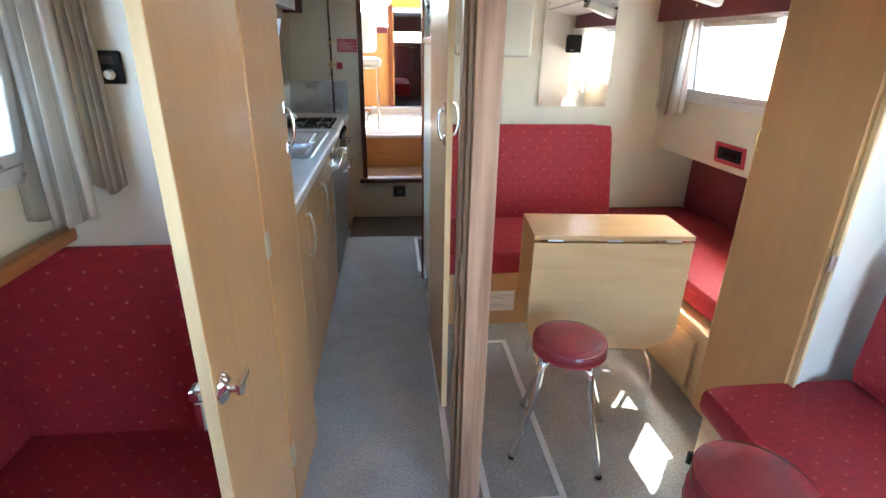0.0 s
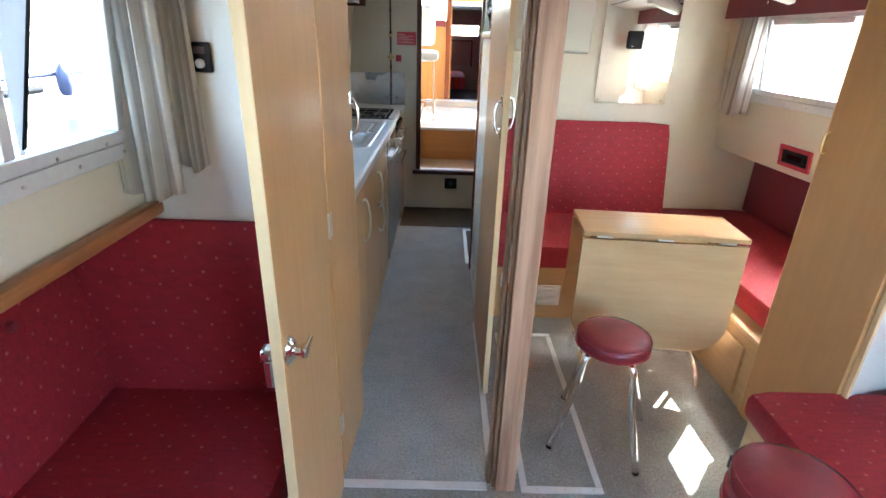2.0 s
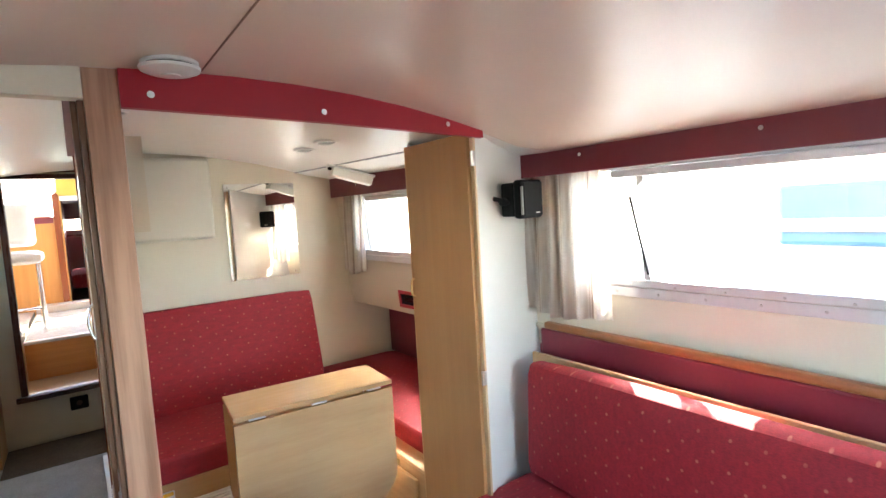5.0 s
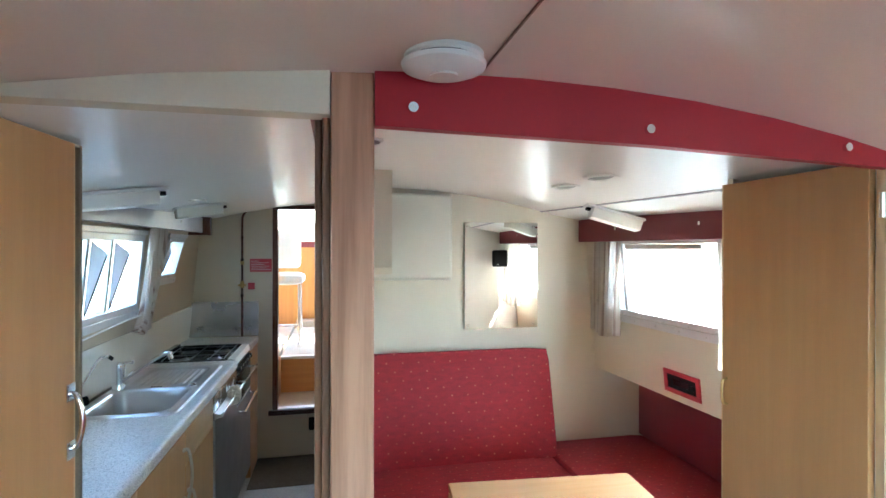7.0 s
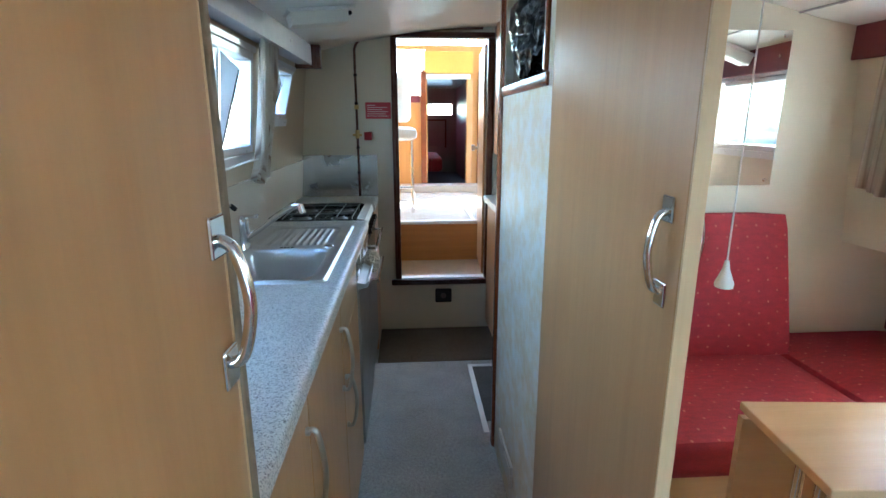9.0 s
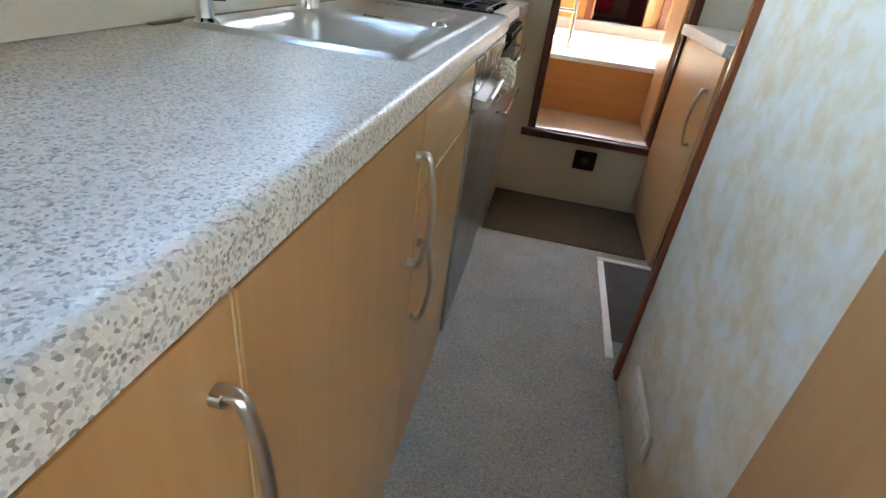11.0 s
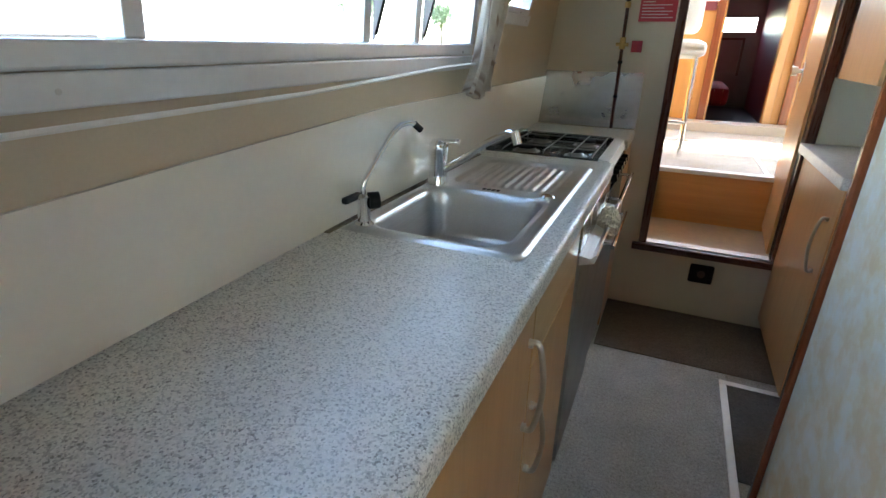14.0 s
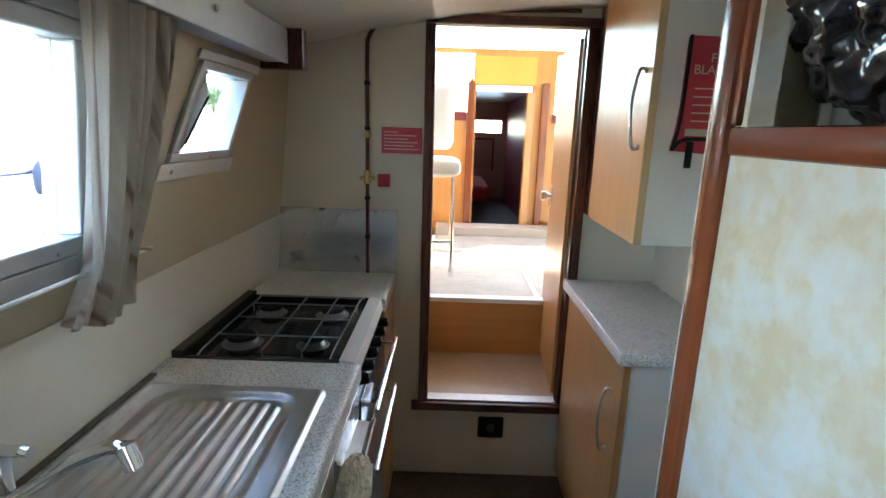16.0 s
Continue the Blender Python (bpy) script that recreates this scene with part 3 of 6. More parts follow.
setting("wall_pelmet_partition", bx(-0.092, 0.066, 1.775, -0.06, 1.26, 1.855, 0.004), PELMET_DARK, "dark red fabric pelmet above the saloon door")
setting("wall_recess_near", bx(0.001, 1.951, 0, 0.42, 1.97, 1.92), CREAM, "cream side of the recess")

# metal strips on the carpet
for nm, b, lb in (("trim_threshold", bx(-0.585, -0.012, 0.0, -0.082, 0.022, 0.006, 0.002), "white metal threshold strip"),
                  ("trim_threshold_side", bx(-0.076, 0.066, 0.0, -0.050, 1.105, 0.006, 0.002), "white metal threshold strip")):
    setting(nm, b, ALU_WHITE, lb)
hatch = thing("floor_hatch", (0.18, 0.5, 0), "carpeted floor hatch edged with white metal strip", "floor hatch")
for b in (bx(0.036, -0.018, 0, 0.324, 0.010, 0.006, 0.002), bx(0.036, 0.0105, 0, 0.060, 0.975, 0.006, 0.002), bx(0.300, 0.0105, 0, 0.324, 0.975, 0.006, 0.002), bx(0.036, 0.976, 0, 0.324, 1.003, 0.006, 0.002)):
    part("strip", b, ALU_WHITE, hatch)
for x, y in ((0.09, -0.004), (0.19, -0.004), (0.29, -0.004), (0.312, 0.15), (0.312, 0.4), (0.312, 0.65), (0.312, 0.9), (0.048, 0.15), (0.048, 0.45)):
    part("screw", cyl((x, y, 0.005), (x, y, 0.0072), 0.004, 8), NICKEL, hatch)
hatch2 = thing("floor_hatch", (0.02, 2.2, 0), "dark carpeted floor hatch edged with white strip", "floor hatch")
for b in (bx(-0.088, 1.885, 0, -0.062, 2.515, 0.007, 0.002), bx(-0.088, 2.516, 0, 0.16, 2.542, 0.007, 0.002)):
    part("strip", b, ALU_WHITE, hatch2)
part("hatch_carpet", bx(-0.061, 1.98, 0, 0.17, 2.515, 0.004), carpet_mat("dark_carpet", (0.10, 0.09, 0.08)), hatch2)


# ---- windows ----
def window(name, y0, y1, z0, z1, place, divs, label, bar=None, slant=0.0, fw=0.03):
    """A framed run of panes in a cabin side. place(bm): sets it on the wall from x = 0 in the opening, +x into the cabin."""
    w = thing(name, (0, 0, 0), label, "window", kind="structure")
    def put(bm):
        if slant:
            for v in bm.verts:
                v.co.y += slant * (v.co.z - z0) / (z1 - z0)
        return place(bm)
    for b in (bx(-0.055, y0, z0, 0.012, y1, z0 + fw, 0.004), bx(-0.055, y0, z1 - fw, 0.012, y1, z1, 0.004),
              bx(-0.055, y0, z0 + fw, 0.012, y0 + fw, z1 - fw, 0.004), bx(-0.055, y1 - fw, z0 + fw, 0.012, y1, z1 - fw, 0.004)):
        part("window_frame", put(b), ALU, w)
    part("sill_flange", put(join(bx(0.004, y0 - 0.03, z0 - 0.038, 0.013, y1 + 0.03, z0 - 0.001, 0.003), bx(0.004, y0 - 0.03, z1 + 0.001, 0.013, y1 + 0.03, z1 + 0.025, 0.003))), ALU, w, "riveted aluminium flange")
    k = int((y1 - y0) / 0.16)
    for i in range(k + 1):
        y = y0 + 0.02 + (y1 - y0 - 0.04) * i / max(k, 1)
        part("rivet", put(cyl((0.012, y, z0 - 0.02), (0.0165, y, z0 - 0.02), 0.0055, 8, 0.0035)), STEEL, w)
    for i in range(k):
        y = y0 + 0.02 + (y1 - y0 - 0.04) * (i + 0.62) / max(k, 1)
        part("rivet", put(cyl((0.0115, y, z0 + fw * 0.3), (0.0155, y, z0 + fw * 0.3), 0.005, 8, 0.0032)), STEEL, w)
    edges = [y0 + fw] + list(divs) + [y1 - fw]
    for a, b in zip(edges, edges[1:]):
        pane = part("pane", put(bx(-0.030, a, z0 + fw, -0.026, b, z1 - fw)), GLASS, w)
        pane.visible_shadow = False
    for d in divs:
        part("mullion", put(bx(-0.045, d - 0.014, z0 + fw, 0.006, d + 0.014, z1 - fw, 0.003)), ALU, w)
    if bar:
        part("hopper_bar", put(bx(-0.04, bar[0], bar[2] - 0.012, 0.02, bar[1], bar[2] + 0.012, 0.004)), ALU, w)
    return w


def port_at(bm):
    for v in bm.verts:
        v.co.x += -1.07 + LEAN_L * (v.co.z - 0.9)
    return drawn_in(bm)


def small_at(bm):
    for v in bm.verts:
        v.co.y += SLANT * (v.co.z - GAL_SMALL[2]) / (GAL_SMALL[3] - GAL_SMALL[2])
    return port_at(bm)


def stbd_at(bm):
    for v in bm.verts:
        v.co.x = -v.co.x
    bmesh.ops.reverse_faces(bm, faces=bm.faces[:])
    for v in bm.verts:
        v.co.x += stbd(v.co.y) + LEAN_R * (v.co.z - 0.9)
    return bm


win_1 = window("window_1", *GAL_WIN, port_at, (0.92, 1.43, 1.655), "aluminium framed galley window with hinged vents")
win_2 = window("window_2", *GAL_SMALL, port_at, (2.30,), "small slanted aluminium galley window", slant=SLANT, fw=0.02)
win_3 = window("window_3", *REAR_WIN_L, port_at, (-0.42,), "aluminium framed window above the berth")
win_4 = window("window_4", *REAR_WIN_R, stbd_at, (-0.34,), "aluminium framed window above the settee", bar=(-1.97, -0.24, 1.555))
win_5 = window("window_5", *SAL_WIN, stbd_at, (1.55, 0.90), "aluminium framed saloon window", bar=(0.98, 1.5, 1.555))


def vent(win, place, y, z0, z1, out, inn=0.055):
    """A hinged quarter light that stands open inwards, with its dark seal."""
    p = prism([(0.008, y), (0.006, y + 0.004), (inn, y + out + 0.004), (inn, y + out)], "z", z0, z1)
    for v in p.verts:
        if v.co.x > inn - 0.005:
            if v.co.z > (z0 + z1) / 2:
                v.co.z -= 0.05
            else:
                v.co.x, v.co.y = 0.012, v.co.y - out * 0.9
    part("vent", place(p), FROSTED, win, "open frosted vent flap")
    s = prism([(inn + 0.0005, y + out - 0.001), (inn + 0.0005, y + out + 0.006), (inn + 0.004, y + out + 0.006), (inn + 0.004, y + out - 0.001)], "z", z0 + 0.01, z1 - 0.055)
    for v in s.verts:
        if v.co.z < (z0 + z1) / 2:
            v.co.x, v.co.y = v.co.x - (inn - 0.0115), v.co.y - out * 0.9
    part("seal", place(s), BLACK, win, "black rubber seal")


vent(win_1, port_at, 1.445, 1.27, 1.575, 0.03)
vent(win_1, port_at, 1.67, 1.27, 1.575, 0.03)
vent(win_2, small_at, 2.30, 1.40, 1.575, 0.006, 0.026)
vent(win_3, port_at, -0.40, 1.225, 1.585, 0.03)
vent(win_4, stbd_at, -0.355, 1.19, 1.53, 0.02)


# ---- curtains ----
def curtain(name, axis, a, b, z0, z1, depth, at, gather, label, material, folds=6, flare=0.0, swing=0.0, tie=None):
    """A gathered curtain hung along an axis; gather: its width at the hem over that at the rail;
    tie: how far down it is tied, and its width there."""
    bm = bmesh.new()
    nu, nv = folds * 10, 22
    g = []
    for j in range(nv + 1):
        v = j / nv
        z = z1 + (z0 - z1) * v
        wd = 1.0 + (gather - 1.0) * v
        if tie:
            wd = 1.0 + (tie[1] - 1.0) * (v / tie[0]) ** 1.4 if v < tie[0] else tie[1] + (gather - tie[1]) * (v - tie[0]) / (1.0 - tie[0])
        row = []
        for i in range(nu + 1):
            u = i / nu
            s = a + (b - a) * (0.5 + (u - 0.5) * wd) + swing * v * v
            ph = u * folds * 2 * math.pi + 0.6 * math.sin(u * 9 + v * 1.5)
            dpt = depth * (0.45 + 0.55 * v) * math.sin(ph) * (0.7 + 0.3 * math.sin(u * 23)) + flare * v
            hem = 0.012 * math.sin(u * 7 + 1) * v
            row.append(bm.verts.new((at(z) + dpt, s, z + hem) if axis == "y" else (s, at(z) + dpt, z + hem)))
        g.append(row)
    for j in range(nv):
        for i in range(nu):
            bm.faces.new((g[j][i], g[j][i + 1], g[j + 1][i + 1], g[j + 1][i]))
    bmesh.ops.solidify(bm, geom=bm.faces[:], thickness=0.002)
    return solid(name, bm, material, label, "curtain", smooth=80)


def port_x(off):
    return lambda z: -1.07 + LEAN_L * (z - 0.9) + off


curtain("curtain", "y", 1.93, 2.20, 1.125, 1.665, 0.024, port_x(0.06), 0.62, "striped beige curtain tied back beside the galley window", CLOTH_Y, 6, 0.0, -0.10, (0.85, 0.42))
curtain("curtain", "y", 0.46, 0.70, 1.09, 1.665, 0.026, port_x(0.085), 1.0, "striped beige curtain gathered into its wire, with a flared tail", CLOTH_Y, 6, 0.03, 0.0, (0.80, 0.42))
curtain("curtain", "x", -1.065, -0.905, 1.058, 1.72, 0.03, lambda z: -0.075, 1.08, "striped beige curtain hanging over the end of the berth", CLOTH_X, 4, -0.02)
curtain("curtain", "y", -0.21, 0.16, 1.02, 1.59, 0.024, lambda z: 1.435, 1.2, "striped grey-beige curtain beside the settee window", CLOTH_Y, 6, -0.005)
curtain("curtain", "y", 1.53, 1.80, 1.085, 1.60, 0.022, lambda z: 1.375, 1.0, "striped grey-beige curtain in the saloon corner", CLOTH_Y, 6, -0.01)
curtain("curtain", "y", 0.46, 0.84, 1.08, 1.60, 0.02, lambda z: 1.375, 1.0, "striped grey-beige curtain at the saloon window", CLOTH_Y, 8, -0.005)
curtain("curtain", "x", -0.93, -0.868, 1.115, 1.72, 0.014, lambda z: -0.03, 1.3, "striped beige curtain bunched in the corner of the berth", CLOTH_X, 4)
wire = thing("curtain_wire", (-0.98, 1.5, 1.2), "white plastic-covered curtain wire stretched below the window", "curtain wire")
part("wire", tube([(-0.985, 0.46, 1.178), (-0.983, 1.17, 1.188), (-0.983, 1.73, 1.211), (-0.985, 2.00, 1.214), (-1.03, 2.20, 1.196)], 0.0036, 6), WHITE_PL, wire)
for hy, hz in ((2.12, 1.212), (0.46, 1.20)):
    part("hook", cyl((-1.037, hy, hz), (-0.98, hy, hz), 0.003, 8), NICKEL, wire)


# ---- pelmets ----
def pelmet(label, x, y0, y1, z0, z1, lean, material, screws, out):
    p = thing("pelmet", (x, (y0 + y1) / 2, z0), label, "pelmet")
    part("board", bx(x, y0, z0, x + out * 0.012, y1, z1, 0.003), material, p)
    part("bottom", bx(x + out * 0.013, y0 + 0.002, z0 + 0.004, x + out * 0.075, y1 - 0.002, z0 + 0.014), material, p)
    for ya in (y0, y1 - 0.012):
        part("end_board", bx(x + out * 0.013, ya, z0 + 0.016, x + out * 0.11, ya + 0.012, z1), material, p)
    for y in screws:
        part("screw_cap", cyl((x - out * 0.007, y, (z0 + z1) / 2), (x, y, (z0 + z1) / 2), 0.007, 10), CHROME, p, "chrome screw cap")
    return p


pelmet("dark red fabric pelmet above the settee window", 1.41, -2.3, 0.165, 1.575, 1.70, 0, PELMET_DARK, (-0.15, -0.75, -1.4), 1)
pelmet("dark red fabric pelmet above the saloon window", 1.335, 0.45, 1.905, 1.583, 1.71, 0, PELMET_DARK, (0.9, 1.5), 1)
pelmet("grey lilac pelmet above the galley window", -0.905, 0.44, 2.80, 1.645, 1.745, 0, PELMET_GREY, (1.3, 2.3), -1)
solid("pelmet_end_block", bx(-1.0, 2.805, 1.63, -0.86, 2.85, 1.75, 0.004), MAHOG, "dark wooden end block of the galley pelmet", "block")


# ---- doors ----
def door(name, at, turn, w, h, thick, label, handles=(), z0=0.015, material=BEECH, hinged=True):
    """A flush door hung at its hinge edge; it runs along +y when turn is 0. handles: (kind, y, z, face)."""
    d = thing(name, at, label, "door", kind="")
    m = Matrix.Translation(at) @ Matrix.Rotation(radians(turn), 4, "Z")
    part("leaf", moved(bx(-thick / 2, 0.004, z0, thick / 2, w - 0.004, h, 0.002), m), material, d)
    part("edging", moved(join(bx(-thick / 2, w - 0.0035, z0, thick / 2, w, h, 0.001)), m), EDGE, d, "pale lipping on the door edge")
    for kind, y, z, s in handles:
        f = s * thick / 2
        if kind == "bow":
            pts = arc([(f, y, z - 0.055), (f + s * 0.015, y, z - 0.046), (f + s * 0.024, y, z), (f + s * 0.015, y, z + 0.046), (f, y, z + 0.055)], 5)
            hd = part("handle", moved(tube(pts, 0.0055, 10), m), CHROME, d, "curved chrome pull handle")
            for dz in (-0.075, 0.04):
                part("rosette", moved(bx(f, y - 0.014, z + dz, f + s * 0.004, y + 0.014, z + dz + 0.035, 0.002), m), CHROME, hd)
        elif kind == "slim":
            part("handle", moved(tube(arc([(f, y, z - 0.035), (f + s * 0.014, y, z - 0.03), (f + s * 0.017, y, z), (f + s * 0.014, y, z + 0.03), (f, y, z + 0.035)], 5), 0.0035, 8), m), BRASS, d, "small brass pull handle")
        else:
            kn = part("lock", moved(lathe([(0.03, 0), (0.03, 0.004), (0.022, 0.012), (0.012, 0.016), (0.012, 0.03)], 20), m @ Matrix.Translation((f, y, z)) @ Matrix.Rotation(s * radians(90), 4, "Y")), CHROME, d, "chrome lock rose with a thumb turn")
            part("thumb_turn", moved(join(bx(f + s * 0.026, y - 0.012, z - 0.012, f + s * 0.04, y + 0.012, z + 0.012, 0.004), bx(f + s * 0.03, y - 0.05, z - 0.006, f + s * 0.038, y, z + 0.006, 0.003)), m), CHROME, kn)
    for z in (0.25, 0.95, h - 0.12) if hinged else ():
        part("hinge", moved(join(cyl((thick / 2, 0, z - 0.035), (thick / 2, 0, z + 0.035), 0.005, 8), bx(thick / 2 - 0.001, 0.002, z - 0.035, thick / 2 + 0.0015, 0.03, z + 0.035)), m), NICKEL, d)
    return d


# doorway door, opened back along the berth: hinge at the partition, its face to the aisle
D1 = ((-0.586, -0.006, 0), 181.5)
d1 = door("door_1", D1[0], D1[1], 0.49, 1.745, 0.022, "open beech-veneered cabin door with a chrome lock", (("lock", 0.455, 0.866, -1),))
D1M = Matrix.Translation(D1[0]) @ Matrix.Rotation(radians(D1[1]), 4, "Z")
lk = part("lock_case", moved(bx(0.011, 0.425, 0.800, 0.028, 0.489, 0.862, 0.003), D1M), CHROME, d1, "chrome rim lock on the inner face")
part("snib", moved(bx(0.0285, 0.445, 0.815, 0.036, 0.468, 0.845, 0.002), D1M), NICKEL, lk)
part("latch_bolt", moved(bx(0.011, 0.455, 0.863, 0.034, 0.489, 0.884, 0.005), D1M), CHROME, lk)
# wardrobe between the doorway and the galley
door("wardrobe_door", (-0.587, 0.011, 0), -3.0, 0.332, 1.757, 0.02, "beech-veneered wardrobe door standing slightly short of its frame", (("bow", 0.312, 1.205, 1),), 0.03)
setting("wall_wardrobe", join(bx(-1.07, 0.402, 0, -0.578, 0.415, 1.80, 0.002)), RAW_BOARD, "edge of the wardrobe's end panel")
setting("wall_wardrobe_jamb", bx(-0.612, 0.0, 0, -0.599, 0.011, 1.80, 0.001), BEECH, "beech jamb beside the wardrobe door")
setting("wall_wardrobe_top", bx(-0.60, 0.012, 1.760, -0.578, 0.402, 1.82), CREAM, "cream strip above the wardrobe door")
setting("wall_wardrobe_back", join(bx(-1.055, 0.03, 0.0, -1.045, 0.39, 1.05), bx(-1.0, 0.03, 0, -0.63, 0.39, 0.02)), LOCKER_IN, "dim lining inside the wardrobe")
cond = thing("conduit", (-0.78, 0.37, 0), "grey plastic conduit running up inside the wardrobe", "pipe")
part("pipe", cyl((-0.80, 0.381, 0.02), (-0.80, 0.381, 1.78), 0.011, 14), PVC, cond)
part("coupling", cyl((-0.80, 0.381, 1.02), (-0.80, 0.381, 1.05), 0.0135, 14), PVC, cond)
cord = thing("taped_cable", (-0.66, 0.385, 0.9), "black cable wrapped in blue tape on the wardrobe panel", "cable")
part("cable", tube(arc([(-0.68, 0.397, 1.78), (-0.675, 0.397, 1.3), (-0.66, 0.395, 1.12), (-0.64, 0.393, 0.9), (-0.635, 0.397, 0.03)], 6), 0.0014, 6), BLACK, cord)
part("tape", tube(arc([(-0.656, 0.395, 1.095), (-0.651, 0.393, 1.07), (-0.643, 0.392, 1.04), (-0.632, 0.390, 1.018)], 6), 0.0022, 8), BLUE, cord, "blue tape wrapping")
cat = thing("door_catch", (-0.6, 0.385, 1.02), "small white plastic magnetic door catch", "catch")
part("body", bx(-0.617, 0.389, 1.034, -0.603, 0.4015, 1.052, 0.002), PAPER, cat)
part("magnet", join(bx(-0.616, 0.3862, 1.006, -0.612, 0.390, 1.036), bx(-0.606, 0.3862, 1.006, -0.602, 0.390, 1.036)), BRASS, cat)
# saloon side door along the partition, nearly closed
door("door_2", (-0.060, 1.108, 0), 180.6, 0.613, 1.755, 0.022, "beech-veneered saloon door with chrome pulls", (("bow", 0.570, 1.185, 1), ("bow", 0.570, 1.20, -1)), 0.01, BEECH, False)
# wardrobe door at the starboard partition, folded back along the saloon
door("locker_door", (1.022, 0.012, 0), 0.5, 0.40, 1.725, 0.018, "tall beech-veneered locker door standing open", (("slim", 0.380, 1.155, -1),), 0.02)
for z in (0.866, 1.636):
    solid("flush_hinge", join(bx(1.018, -0.012, z - 0.025, 1.03, -0.003, z + 0.025, 0.001), cyl((1.016, -0.006, z - 0.025), (1.016, -0.006, z + 0.025), 0.005, 8)), NICKEL, "nickel flush hinge on the partition edge", "hinge", "flush hinges")
setting("wall_locker_fore", bx(1.036, 0.402, 0, 1.56, 0.422, 1.76), WHITE_WALL, "cream forward side of the hanging locker")
setting("trim_partition_edge", bx(1.024, -0.008, 0, 1.034, 0.012, 1.74, 0.002), EDGE, "pale lipping along the partition edge")


# ---- seating ----
def cushion(name, bm_m, size, r, material, parent, label=""):
    """A padded block with rounded, slightly swollen faces; size: half extents."""
    bm = bmesh.new()
    bmesh.ops.create_cube(bm, size=2.0)
    bmesh.ops.subdivide_edges(bm, edges=bm.edges[:], cuts=7, use_grid_fill=True)
    sx, sy, sz = size
    k = min(size)
    for v in bm.verts:
        c = v.co
        u = Vector((c.x * sx, c.y * sy, c.z * sz))
        q = Vector((max(-sx + r, min(sx - r, u.x)), max(-sy + r, min(sy - r, u.y)), max(-sz + r, min(sz - r, u.z))))
        d = u - q
        u = q + (d.normalized() * r if d.length > 1e-6 else d)
        swell = 0.012
        if sz == k:
            u.z += math.copysign(swell, c.z) * (1 - c.x ** 4) * (1 - c.y ** 4) if abs(c.z) > 0.5 else 0
        elif sy == k:
            u.y += math.copysign(swell, c.y) * (1 - c.x ** 4) * (1 - c.z ** 4) if abs(c.y) > 0.5 else 0
        else:
            u.x += math.copysign(swell, c.x) * (1 - c.y ** 4) * (1 - c.z ** 4) if abs(c.x) > 0.5 else 0
        v.co = u
    bm.transform(bm_m)
    return part(name, bm, material, parent, label, 60)


# settee to starboard, aft
st = thing("settee", (1.0, -1.0, 0), "long settee with red dotted cloth seat and backrest", "sofa")
cushion("seat", Matrix.Translation((1.014, -1.095, 0.375)), (0.290, 1.13, 0.065), 0.05, RED_XY, st, "red dotted cloth seat cushion")
cushion("backrest", Matrix.Translation((1.272, -1.135, 0.655)) @ Matrix.Rotation(radians(3), 4, "Y"), (0.06, 1.14, 0.225), 0.045, RED_YZ, st, "red dotted cloth backrest")
part("base", join(bx(0.785, -2.2, 0.0, 0.805, 0.05, 0.31, 0.003), bx(0.806, 0.03, 0.0, 1.3, 0.05, 0.31, 0.003), bx(0.806, -2.2, 0.295, 1.3, 0.029, 0.31)), BEECH_Y, st, "beech plywood base")
part("back_board", bx(1.372, -2.2, 0.3, 1.388, 0.10, 0.865, 0.003), BEECH_Y, st, "beech board behind the backrest")
part("leg_cap", cyl((0.778, 0.052, 0.07), (0.786, 0.06, 0.11), 0.012, 10), BLACK, st)
solid("grab_rail", bx(1.478, -2.35, 0.935, 1.512, 0.13, 0.965, 0.008), RAIL_WOOD, "varnished wooden rail along the cabin side", "rail")
ml = thing("side_lining", (1.6, -1, 0.4), "buttoned maroon vinyl hull lining", "lining")
part("panel", bx(1.492, -2.38, 0.35, 1.524, 0.165, 0.933, 0.01), MAROON, ml)
for y in (-0.25, -0.65, -1.05, -1.45, -1.85):
    part("button", cyl((1.485, y, 0.80), (1.494, y, 0.80), 0.012, 12), MAROON, ml)
# berth to port, aft
bt = thing("berth", (-0.98, -1.1, 0), "port berth with deep red dotted cloth cushion", "sofa")
cushion("seat", Matrix.Translation((-0.99, -1.14, 0.365)), (0.345, 1.135, 0.07), 0.045, RED_XY, bt, "red dotted cloth seat cushion")
part("base", join(bx(-0.69, -2.3, 0, -0.67, -0.008, 0.285, 0.003), bx(-1.3, -2.3, 0.27, -0.691, -0.008, 0.29)), BEECH_Y, bt, "beech plywood base")
part("edge_strip", bx(-0.672, -2.3, 0.286, -0.655, -0.008, 0.302, 0.002), ALU_WHITE, bt, "white metal edge strip")
cushion("side_panel", Matrix.Translation((-1.29, -1.15, 0.70)) @ Matrix.Rotation(radians(-6), 4, "Y"), (0.035, 1.14, 0.27), 0.02, RED_YZ, bt, "red vinyl side panel")
cushion("end_panel", Matrix.Translation((-0.96, -0.022, 0.685)), (0.35, 0.018, 0.285), 0.012, RED_XZ, bt, "red dotted cloth end panel")
for y in (-0.3, -0.8, -1.3):
    for z in (0.58, 0.80):
        part("button", cyl((-1.255 + 0.0, y, z), (-1.243, y, z), 0.013, 12), MAROON, bt)
solid("berth_rail", bx(-1.05, -2.35, 0.985, -1.012, -0.004, 1.02, 0.009), RAIL_WOOD, "varnished wooden rail along the cabin side", "rail")
